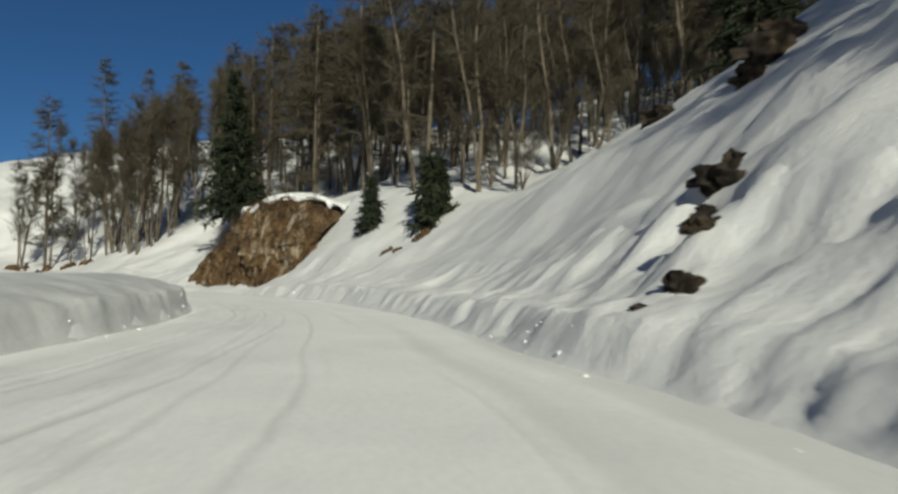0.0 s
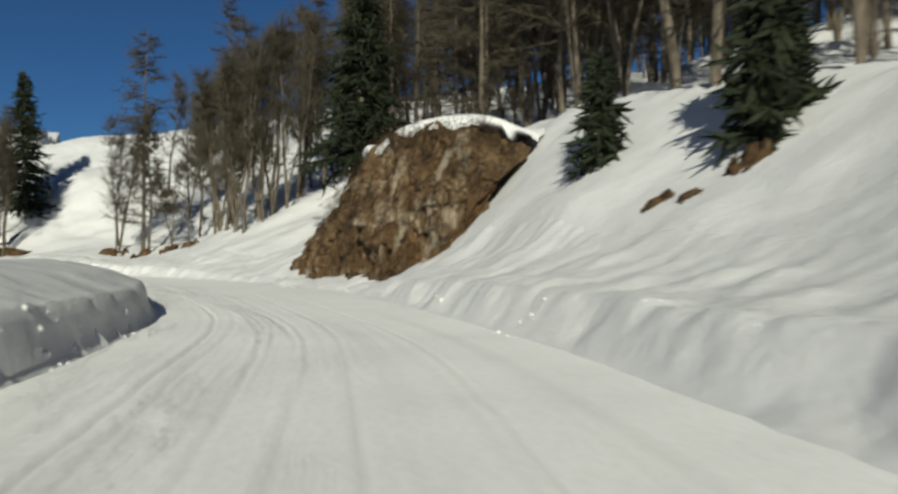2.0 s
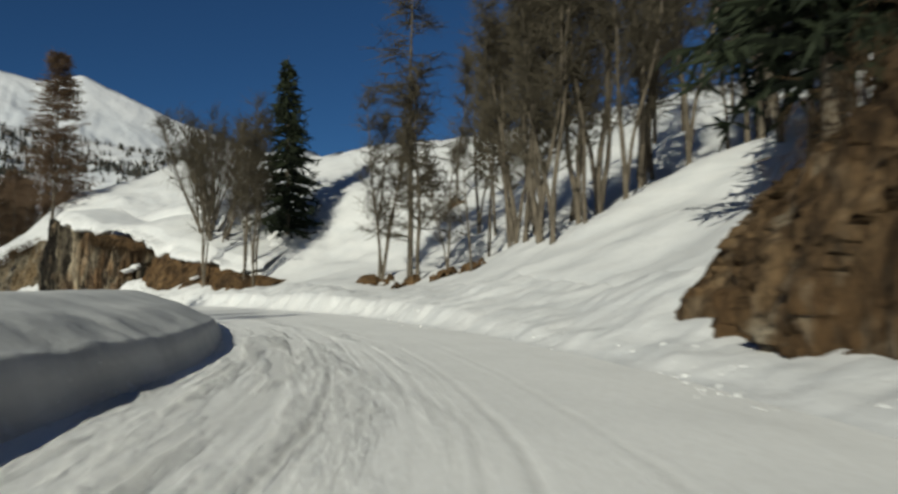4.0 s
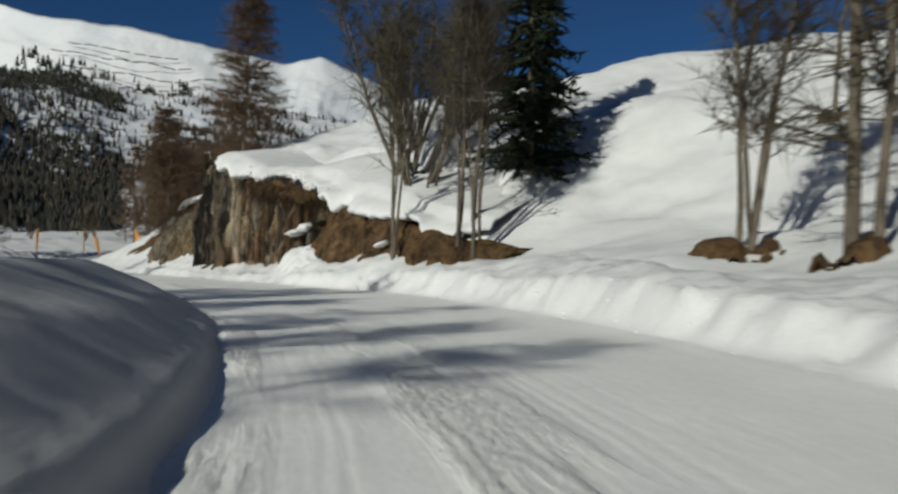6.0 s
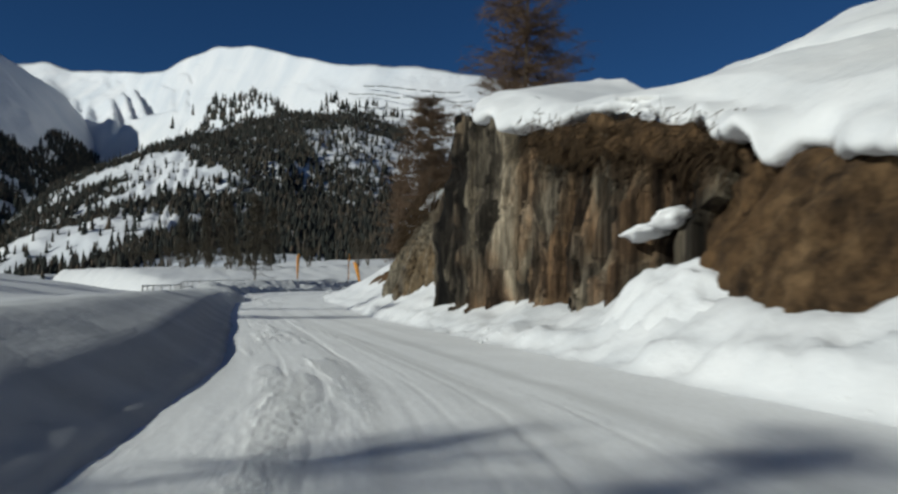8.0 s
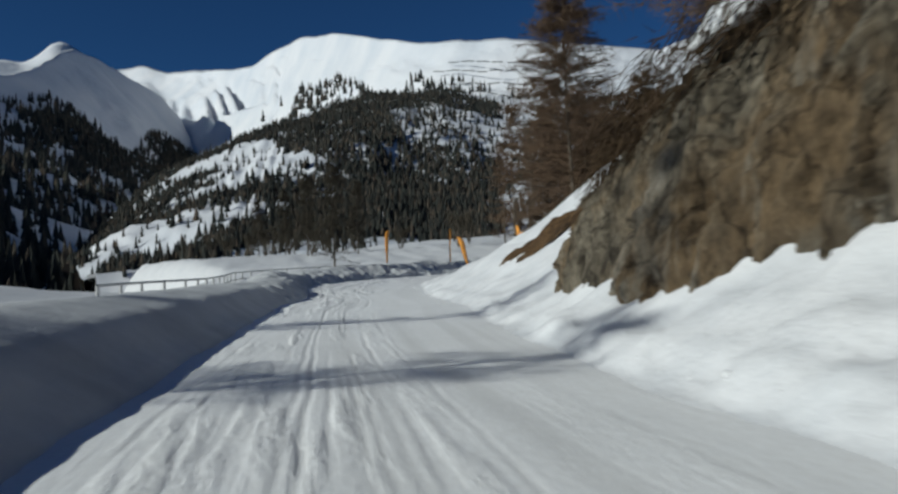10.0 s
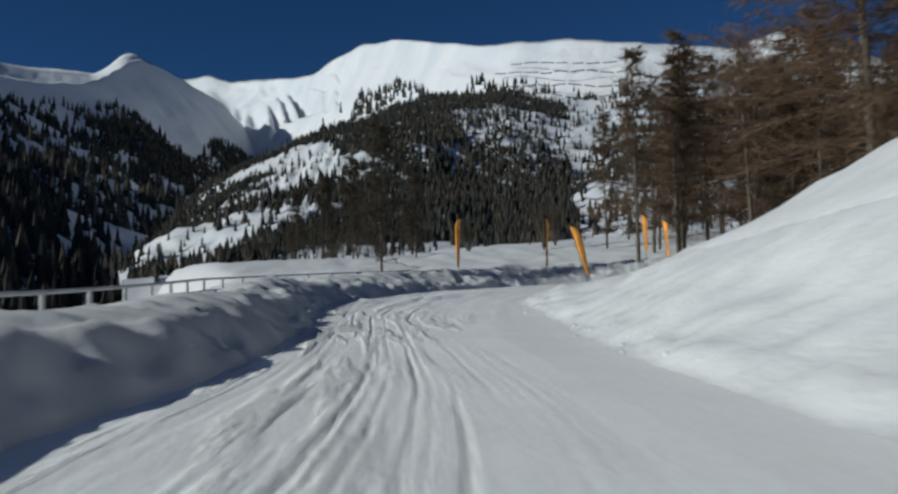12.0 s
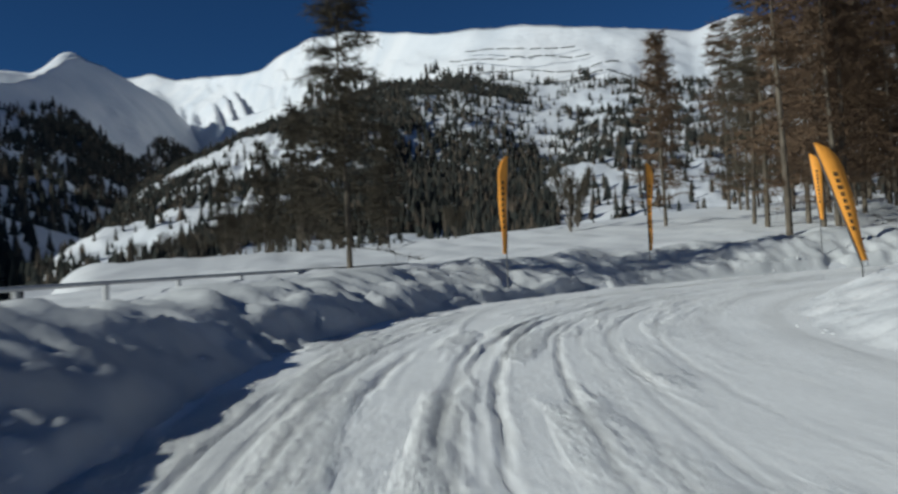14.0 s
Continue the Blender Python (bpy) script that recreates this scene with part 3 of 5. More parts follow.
mountain, maz, mx_, my_, mz_, mf = ridge_sheet("mountain", SKYLINE, 520, 2300, -60, 620, 110, 2.0, FAR_SNOW, 300.0, 270.0, 1.25, MOUNTAIN_REACH)
tagged(mountain, "snow-covered mountain range with a rounded dome and gullies", "mountain", kind="structure")


def shaded_flank():
    """A long flank that falls northward, away from the sun, into the gorge behind the hill."""
    crest = np.array([(97.0, 2330, 6.6), (97.3, 2290, 8.9), (97.8, 2240, 10.8), (99.0, 2140, 12.2), (101.0, 2020, 13.3), (103.0, 1910, 14.4), (104.4, 1840, 14.9), (105.2, 1800, 14.7), (106.2, 1720, 13.9), (107.2, 1600, 13.3), (108.8, 1450, 13.1), (112, 1300, 13.0), (120, 1000, 13.8), (135, 700, 14), (152, 560, 14), (166, 500, 13.5)])
    s = np.linspace(0, 1, 260)
    k = np.linspace(0, 1, len(crest))
    caz, cr, ce = (np.interp(s, k, crest[:, i]) for i in range(3))
    cx, cy = polar(caz, cr)
    cz = cr * np.tan(np.radians(ce))
    f = np.r_[np.linspace(0, 1, 80), np.linspace(1.02, 1.6, 16)][None, :]
    x = cx[:, None] + 0 * f
    foot = np.interp(cx, [-400, -250], [70, 30])[:, None]
    y = foot + (cy[:, None] - foot) * f
    up = np.where(f <= 1, f**0.95, 1 - (f - 1) * 0.9)
    z = -40 + (cz[:, None] + 40) * up + (fbm(x, y, 130.0, 5) * 40 + fbm(x, y + 300, 45.0, 4) * 12) * np.clip(f * 3, 0, 1) * np.clip(1.25 - f, 0.25, 1)
    return grid_object("mountain_slope", x, y, z, FAR_SNOW), s * 100, x, y, z, f + 0 * x


dark_slope, daz, dx, dy, dz, df = shaded_flank()
tagged(dark_slope, "steep forested mountain slope lying in shade", "mountain", kind="structure")
valley_hill, vaz, vx, vy, vz, vf = ridge_sheet("valley_hill", VALLEY_HILL, 230, 760, 2.0, 300, 110, 1.25, FAR_SNOW, 70.0, 8.0, reach=[(36, NEARER), (110, NEARER)])
tagged(valley_hill, "snowy hill across the valley below the mountains", "hill", kind="structure")


def far_forest(name, x, y, z, f, az, count, keep, seed, low, high, scale=1.0):
    """Many small conifers, each two or three ragged cones, scattered over a slope where keep(az, f) allows."""
    rs = np.random.RandomState(seed)
    verts, faces, sizes = [], [], []
    scale = np.broadcast_to(scale, len(az))
    n, m = z.shape
    tries = 0
    while count > 0 and tries < 900000:
        tries += 1
        i, j = rs.randint(n), rs.randint(int(m * 0.79))
        if rs.rand() > keep(az[i], f[0, j], x[i, j], y[i, j]):
            continue
        count -= 1
        h = rs.uniform(low, high)
        px, py, pz = x[i, j] + rs.uniform(-3, 3), y[i, j] + rs.uniform(-3, 3), z[i, j] - 1.5
        wide = h * rs.uniform(0.16, 0.3)
        for lo, hi, w in ((0.05, 0.55, 1.0), (0.32, 0.8, 0.72), (0.6, 1.08, 0.45)):
            k = len(verts)
            turn = rs.uniform(0, 6.28)
            for s in range(5):
                a = turn + s * 1.2566
                ww = wide * w * rs.uniform(0.7, 1.25)
                verts.append((px + math.cos(a) * ww, py + math.sin(a) * ww, pz + h * (lo + rs.uniform(-0.04, 0.04))))
            verts.append((px, py, pz + h * hi))
            sizes.extend([scale[i]] * 6)
            faces.extend([(k + s, k + (s + 1) % 5, k + 5) for s in range(5)])
    eye = np.array([HUB[0], HUB[1], 1.25])
    return mesh_object(name, eye + (np.array(verts) - eye) * np.array(sizes)[:, None], faces, FOREST, smooth=False)


def hill_keep(a, f, x, y):
    patch = float(fbm(x, y, 90.0, 3))
    r = math.hypot(x - HUB[0], y - HUB[1]) + 160 * float(fbm(x, y + 700, 60.0, 4))
    # open snowfields between the stands of trees
    if 87.5 + 2 * patch < a < 98.5 and 440 + (a - 89) * 14 < r < 555 + (a - 89) * 21:
        return 0.035
    if f > 0.97:
        return 0.35
    if a > 75 and r < 285:
        return 0.06
    if a > 87 and f < 0.66:
        return 0.7 if float(fbm(x + 400, y, 75.0, 3)) > -0.06 else 0.04
    if a < 68 or f < 0.05:
        return 0.3 if patch > -0.1 else 0.05
    if 68 < a < 74.5:
        return 0.42 if patch > -0.05 else 0.08
    return 1.0 if patch > -0.28 else 0.2


def slope_keep(a, f, x, y):
    top = 0.55 if a < 62 else 0.8
    if f > top + 0.08:
        return 0.0
    return (0.9 if f < top else 0.3) if float(fbm(x, y, 120.0, 3)) > (-0.15 if f > 0.45 else 0.02) else 0.12


forest = far_forest("forest", vx, vy, vz, vf, vaz, 20000, hill_keep, 3, 4.5, 8.5, NEARER)
tagged(forest, "dense dark conifer forest covering the hill", "forest", kind="stuff")
forest_far = far_forest("forest", dx, dy, dz, df, daz, 14000, slope_keep, 4, 11, 20)
tagged(forest_far, "dark conifer forest on the shaded slope", "forest", kind="stuff")

def mountain_keep(a, f, x, y):
    if not 64 < a < 96:
        return 0.0
    return 0.5 if 0.62 < f < 0.86 + 0.2 * float(fbm(x, y, 150.0, 3)) and float(fbm(x + 70, y, 60.0, 3)) > 0.08 else 0.0


scattered = far_forest("forest", mx_, my_, mz_, mf, maz, 900, mountain_keep, 8, 16, 30, np.interp(maz, *np.array(MOUNTAIN_REACH).T))
tagged(scattered, "scattered dark conifers along the tree line", "forest", kind="stuff")


def snow_fence(f, start, stop):
    """A row of low barriers across the open dome."""
    j = int(f * 109)
    root = new("snow_fence")
    for a in np.arange(start, stop, 1.1):
        rail = Tubes()
        line = []
        for b in (a, a + 0.3, a + 0.6, a + 0.9):
            i = int(np.abs(maz - b).argmin())
            k = np.interp(maz[i], *np.array(MOUNTAIN_REACH).T)
            line.append((HUB[0] + (mx_[i, j] - HUB[0]) * k, HUB[1] + (my_[i, j] - HUB[1]) * k, 1.25 + (mz_[i, j] - 1.25) * k + 0.4))
        rail.add(line, [0.5] * 4, 5)
        mesh_object("barrier", rail.verts, rail.faces, POLE, root)
    return tagged(root, "dark row of snow barriers across the white dome", "fence", "snow barriers on the dome")


# ---- limbs and blades ----
class Tubes:
    """Tapered limbs gathered into one mesh."""

    def __init__(self):
        self.verts, self.faces = [], []

    def add(self, pts, radii, sides):
        pts = np.asarray(pts, float)
        ring = len(self.verts)
        way = np.gradient(pts, axis=0)
        for p, w, r in zip(pts, way, radii):
            w = w / (np.linalg.norm(w) + 1e-9)
            a = np.cross(w, (0.0, 0.0, 1.0)) if abs(w[2]) < 0.9 else np.cross(w, (1.0, 0.0, 0.0))
            a /= np.linalg.norm(a)
            b = np.cross(w, a)
            for s in range(sides):
                q = 6.28318 * s / sides
                self.verts.append(p + r * (math.cos(q) * a + math.sin(q) * b))
        for i in range(len(pts) - 1):
            for s in range(sides):
                t = (s + 1) % sides
                self.faces.append((ring + i * sides + s, ring + i * sides + t, ring + (i + 1) * sides + t, ring + (i + 1) * sides + s))


    def spike(self, base, way, r):
        k = len(self.verts)
        a = np.array([way[1], -way[0], 0.0]) + (1e-4, 0, 0)
        a *= r / np.linalg.norm(a)
        b = np.cross(way, a)
        b *= r / (np.linalg.norm(b) + 1e-9)
        self.verts += [base + a, base - 0.5 * a + 0.87 * b, base - 0.5 * a - 0.87 * b, base + way]
        self.faces += [(k, k + 1, k + 3), (k + 1, k + 2, k + 3), (k + 2, k, k + 3)]


def limb(rs, start, way, length, bend, n=3):
    pts, p, d = [np.array(start, float)], np.array(start, float), np.array(way, float)
    for _ in range(n):
        d = d + rs.normal(0, 0.16, 3) + bend
        d /= np.linalg.norm(d)
        p = p + d * length / n
        pts.append(p.copy())
    return pts


for part_of_slope, start, stop in [(0.80, 66, 77), (0.84, 67, 78), (0.88, 68, 79), (0.91, 70, 79), (0.94, 71, 78)]:
    snow_fence(part_of_slope, start, stop)


# ---- rock faces ----
def snow_on(mat_name, base):
    """The base rock with snow lying where the face turns upward."""
    m = base.copy()
    m.name = mat_name
    nt = m.node_tree
    b = nt.nodes["Principled BSDF"]
    old = b.inputs["Base Color"].links[0].from_socket
    g = nt.nodes.new("ShaderNodeNewGeometry")
    sep = nt.nodes.new("ShaderNodeSeparateXYZ")
    nt.links.new(g.outputs["Normal"], sep.inputs[0])
    n = noise_node(nt, 2.0, 4)
    add = nt.nodes.new("ShaderNodeMath")
    add.operation = "MULTIPLY_ADD"
    nt.links.new(n.outputs["Fac"], add.inputs[0])
    add.inputs[1].default_value = 0.25
    nt.links.new(sep.outputs["Z"], add.inputs[2])
    r = ramp_node(nt, add.outputs[0], [(1.08, (0, 0, 0)), (1.11, (1, 1, 1))])
    nt.links.new(mix_node(nt, old, (0.84, 0.84, 0.86), r.outputs["Color"]), b.inputs["Base Color"])
    return m


ROCK_BROWN_SNOW = snow_on("brown_rock_with_snow", ROCK_BROWN)
ROCK_OLIVE_SNOW = snow_on("olive_rock_with_snow", ROCK_OLIVE)
ROCK_GREY_SNOW = snow_on("grey_rock_with_snow", ROCK_GREY)
EARTH_SNOW = snow_on("brown_earth_with_snow", EARTH)


def along_line(line, at):
    s = np.r_[0, np.cumsum(np.linalg.norm(np.diff(line, axis=0), axis=1))]
    return np.stack([np.interp(at, s / s[-1], line[:, k]) for k in range(3)], -1)


def pillars(u, v, seed, mean, swing):
    """Blocky upright pillars: steps in depth along u that break off at a few heights."""
    rs = np.random.RandomState(seed)
    warp = u + fbm(u, v, 1.7, 3) * 0.55
    edges = np.cumsum(rs.uniform(0.45, 1.6, 400) * mean) + u.min() - 2
    col = np.searchsorted(edges, warp)
    level = np.floor((v + rs.uniform(0, 6, 401)[col]) / (2.2 + 2.5 * rs.rand(401))[col]).astype(int)
    table = rs.uniform(-1, 1, (401, 17))
    step = (0.65 * table[col, 0] + 0.35 * table[col, level % 17]) * swing
    for _ in range(2):
        pad = np.pad(step, 1, mode="edge")
        step = (pad[:-2, 1:-1] + pad[2:, 1:-1] + pad[1:-1, :-2] + pad[1:-1, 2:] + step) / 5
    return step


def facets(u, v, size, seed, tilt=0.8):
    """Flat tilted planes with broken edges, one for each uneven cell."""
    i, j = np.floor(u / size).astype(int), np.floor(v / size).astype(int)
    best, deep = np.full(u.shape, 9.0), np.zeros(u.shape)
    for a in (-1, 0, 1):
        for b in (-1, 0, 1):
            p, q = (i + a) * 7 + (j + b) * 31 + seed, (i + a) * 17 + (j + b) * 5 + seed
            cx, cy = (i + a + TABLE[p % 256, q % 256]) * size, (j + b + TABLE[q % 256, p % 256]) * size
            d = np.hypot(u - cx, v - cy) / size
            plane = TABLE[(p + 50) % 256, (q + 90) % 256] - 0.5 + tilt * ((TABLE[(p + 9) % 256, (q + 3) % 256] - 0.5) * (u - cx) + (TABLE[(p + 21) % 256, (q + 77) % 256] - 0.5) * (v - cy)) / size
            near = d < best
            deep = np.where(near, plane, deep)
            best = np.where(near, d, best)
    return deep


def rock_face(bottom, top, mat, depth, mean, swing, seed, label, nu, nv, cap=None, name="rock_outcrop", category="rock"):
    """A rough face between a line along its foot and a line along its crest, with a thick back inside the hill and snow on its crest."""
    bot, crest = spline(bottom, 0.3), spline(top, 0.3)
    u, v = np.linspace(0, 1, nu), np.linspace(0, 1, nv)
    b, c = along_line(bot, u), along_line(crest, u)
    p = b[:, None] * (1 - v[None, :, None]) + c[:, None] * v[None, :, None]
    t = np.gradient(b, axis=0)
    t[:, 2] = 0
    out = np.stack([t[:, 1], -t[:, 0], 0 * t[:, 0]], -1)
    out /= np.linalg.norm(out, axis=1)[:, None]
    length = np.linalg.norm(np.diff(b, axis=0), axis=1).sum()
    uu, vv = u[:, None] * length + seed + 0 * v, v[None, :] * np.linalg.norm(c - b, axis=1)[:, None]
    if mat is ROCK_GREY_SNOW:
        # upright columns with fluted faces
        d = pillars(uu, vv * 0.25, seed, mean * 1.3, swing * 1.2) + pillars(uu + 3, vv * 0.2, seed + 1, mean * 0.4, swing * 0.5) + pillars(uu + 7, vv * 0.3, seed + 2, mean * 0.16, swing * 0.2)
        d = d + facets(uu + fbm(uu, vv, 0.8, 3) * 0.6, vv * 0.4, mean * 1.3, seed, 1.0) * swing * 0.5 + facets(uu + fbm(uu + 9, vv, 0.5, 3) * 0.3, vv * 0.5, mean * 0.45, seed + 3, 1.2) * swing * 0.25 + fbm(uu * 1.4, vv * 0.4, 0.9, 4) * 0.45 + fbm(uu, vv * 0.35, 2.6, 3) * 0.6 + fbm(uu * 1.2, vv * 0.25, 0.4, 4) * 0.22
        d = d + (0.25 - np.abs(fbm(uu + 20, vv * 0.09, 0.8, 4))) * 0.7 + (0.25 - np.abs(fbm(uu + 40, vv * 0.08, 0.32, 3))) * 0.32
    elif mat is EARTH_SNOW:
        d = fbm(uu, vv * 0.8, 2.4, 4) * swing * 3.0 + fbm(uu, vv * 0.8, 0.9, 4) * 0.5 + fbm(uu * 1.2, vv * 0.7, 0.35, 3) * 0.22
    else:
        wu, wv = uu + fbm(uu, vv, 1.1, 3) * 0.7, vv * 0.7 + fbm(vv, uu, 1.1, 3) * 0.7
        d = facets(wu, wv, mean * 1.9, seed) * swing * 1.0 + facets(wu + 5, wv * 0.8, mean * 0.7, seed + 4) * swing * 0.7 + facets(wu + 9, wv, mean * 0.28, seed + 8) * swing * 0.3
        d = np.maximum(d + fbm(uu, vv * 0.6, 2.6, 3) * 0.6, -0.22) + fbm(uu * 1.2, vv * 0.6, 0.5, 4) * 0.3
    bulge = np.sin(np.pi * v)[None, :] * depth
    off = (d + bulge) * np.clip(np.minimum(u, 1 - u) * 14, 0.2, 1)[:, None]
    p = p + out[:, None, :] * off[:, :, None]
    p[:, :, 2] += fbm(uu, vv, 1.2, 3) * 0.5 * v[None, :]
    run = t / np.linalg.norm(t, axis=1)[:, None]
    wander = fbm(vv + seed, 0 * vv, 1.0, 4) * 0.7 * np.clip(1 - np.minimum(u, 1 - u) * 9, 0, 1)[:, None]
    p = p + run[:, None, :] * wander[:, :, None]
    crest_line = p[:, -1, :].copy()
    lip = p[:, -1:, :] - out[:, None, :] * 1.4 + np.array([0, 0, -0.2])
    lip2 = p[:, -1:, :] - out[:, None, :] * 2.4 + np.array([0, 0, -2.5])
    foot = p[:, :1, :] + np.array([0, 0, -1.0])
    p = np.concatenate([foot, p, lip, lip2], 1)
    first, last = p[:1] - out[0] * 2.5, p[-1:] - out[-1] * 2.5
    p = np.concatenate([first, p, last], 0)
    root = new(name)
    root.location = Vector(b.mean(0))
    q = p - b.mean(0)
    grid_object("face", q[..., 0], q[..., 1], q[..., 2], mat, root)
    if cap:
        start, stop, thick, reach, rise = (*cap, 0.0)[:5]
        k = (u >= start) & (u <= stop)
        line, o = crest_line[k] - b.mean(0), out[k]
        line = np.stack([np.convolve(np.pad(line[:, i], 6, mode="edge"), np.ones(13) / 13, mode="valid") for i in range(3)], 1)
        w = np.linspace(0, 1, len(line))
        ends = np.clip(np.minimum(w * (0.4 if rise and start > 0 else 1) + (0 if start > 0 else 1), (1 - w) + (0 if stop < 1 else 1)) * 9, 0, 1) ** 0.5
        rag = fbm(w * length + seed, w * 0, 1.6, 4) * 1.3
        shape = [(-0.4, -0.35), (0.02, -0.25), (0.12, -0.05), (0.05, 0.2), (-0.3, 0.5), (-0.9, 0.8), (-1.9, 1.05), (-3.4, 1.15), (-3.6, -1.5)]
        rows = []
        broad = np.stack([np.convolve(np.pad(line[:, i], 30, mode="reflect", reflect_type="odd"), np.ones(61) / 61, mode="valid") for i in range(3)], 1)
        even = np.stack([np.convolve(np.pad(o[:, i], 40, mode="edge"), np.ones(81) / 81, mode="valid") for i in range(3)], 1)
        for f, h in shape:
            base, push = (line, o) if f > -0.6 or not rise else (broad, even)
            fwd = (f if f < 0 else f * 1.0) * (reach if f < -0.5 else 1.0) + (rag * 0.9 if f > -0.5 else 0)
            low = rag * 0.5 * (1 if f > 0 else 0)
            rows.append(base + push * fwd[:, None] if np.ndim(fwd) else base + push * fwd)
            rows[-1] = rows[-1] + np.stack([0 * w, 0 * w, h * thick * ends - low - 0.25 * (1 - ends) + rise * max(0.0, -f - 0.3) * ends * np.clip((1 - w) * 4, 0.15, 1)], 1)
        g = np.stack(rows, 1)
        snow = grid_object("snow_cap", g[..., 0], g[..., 1], g[..., 2], SNOW, root)
        tagged(snow, "thick white snow cap")
    return tagged(root, label, category)


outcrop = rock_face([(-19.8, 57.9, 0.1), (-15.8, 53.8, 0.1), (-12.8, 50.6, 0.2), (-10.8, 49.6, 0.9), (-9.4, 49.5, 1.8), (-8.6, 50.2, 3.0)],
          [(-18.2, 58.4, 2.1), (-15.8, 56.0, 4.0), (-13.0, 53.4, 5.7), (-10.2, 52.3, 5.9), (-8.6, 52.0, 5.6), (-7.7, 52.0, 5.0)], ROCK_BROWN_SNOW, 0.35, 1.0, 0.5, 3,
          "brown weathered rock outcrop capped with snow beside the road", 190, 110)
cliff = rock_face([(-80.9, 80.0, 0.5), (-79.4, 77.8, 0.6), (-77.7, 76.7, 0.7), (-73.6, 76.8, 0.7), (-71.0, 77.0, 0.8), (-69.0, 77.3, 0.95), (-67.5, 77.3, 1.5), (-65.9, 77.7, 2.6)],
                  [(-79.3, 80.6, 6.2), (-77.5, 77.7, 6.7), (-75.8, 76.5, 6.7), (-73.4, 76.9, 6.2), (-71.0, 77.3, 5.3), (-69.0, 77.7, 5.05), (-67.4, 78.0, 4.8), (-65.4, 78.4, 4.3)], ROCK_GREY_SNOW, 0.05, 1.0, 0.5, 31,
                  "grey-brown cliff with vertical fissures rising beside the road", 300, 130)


def snow_ledge(parent, place, size, seed):
    """A small pillow of snow caught on a ledge."""
    bm = bmesh.new()
    bmesh.ops.create_icosphere(bm, subdivisions=3, radius=1.0)
    for v in bm.verts:
        n = noise.fractal(v.co * 1.4 + Vector((seed, 0, 0)), 1.0, 2.0, 3)
        v.co = Vector((v.co.x * size[0], v.co.y * size[1], v.co.z * size[2])) * (1 + 0.5 * n)
        v.co.z += 0.25 * v.co.x
    me = bpy.data.meshes.new("snow_ledge")
    bm.to_mesh(me)
    bm.free()
    me.materials.append(SNOW)
    ob = new("snow_ledge", me)
    ob.parent = parent
    ob.location = Vector(place) - parent.location
    for p in me.polygons:
        p.use_smooth = True
    return ob


def snow_sheet(parent, front, depth, seed, full=7.0, climb=-0.5):
    """Snow lying from a rounded lip on the crest back into the hill."""
    line = spline(front, 0.12)
    n = len(line)
    t = np.gradient(line, axis=0)
    t = np.stack([np.convolve(np.pad(t[:, k], 30, mode="edge"), np.ones(61) / 61, mode="valid") for k in range(2)], 1)
    t /= np.linalg.norm(t, axis=1)[:, None]
    out = np.stack([t[:, 1], -t[:, 0]], 1)
    w = np.arange(n) * 0.12
    rag = fbm(w + seed, 0 * w, 1.5, 4)
    droop = np.clip(fbm(w + seed, 0 * w + 30, 2.4, 4) * 1.3, -0.1, 0.5) * np.clip(w / full, 0.1, 1)
    droop = droop + np.clip(fbm(w + seed, 0 * w + 60, 0.7, 4) * 1.2, -0.05, 0.3) * np.clip(w / 2.0, 0.1, 1)
    ends = np.clip(np.minimum(np.arange(n), n - 1 - np.arange(n)) / 14.0, 0, 1) ** 0.5
    back = line[:, :2] - out * depth
    zb = np.maximum(ground_height(back[:, 0], back[:, 1]), line[:, 2] + climb * ends) - 0.25
    rows = []
    for fwd, h in ((-0.3, -0.2), (0.06, -0.16), (0.15, -0.1), (0.18, -0.02), (0.14, 0.06), (0.02, 0.14), (-0.22, 0.24), (-0.5, 0.36)):
        f = fwd + (rag * 0.8 + droop * 0.35 if fwd > -0.2 else 0)
        rows.append(np.column_stack([line[:, :2] + out * np.broadcast_to(f, n)[:, None], line[:, 2] + h * ends - droop * np.clip((0.3 - h) * 4, 0, 1)]))
    for b in np.linspace(0.16, 1, 14):
        xy = line[:, :2] - out * depth * b
        top = line[:, 2] + 0.36 * ends
        bumpy = fbm(xy[:, 0], xy[:, 1], 2.0, 3) * 0.25 * np.sin(np.pi * b)
        rows.append(np.column_stack([xy, top + (zb - top) * b ** 0.85 + bumpy]))
    g = np.stack(rows, 1) - np.array(parent.location)
    ob = grid_object("snow_cap", g[..., 0], g[..., 1], g[..., 2], SNOW, parent)
    return tagged(ob, "thick white snow cap")


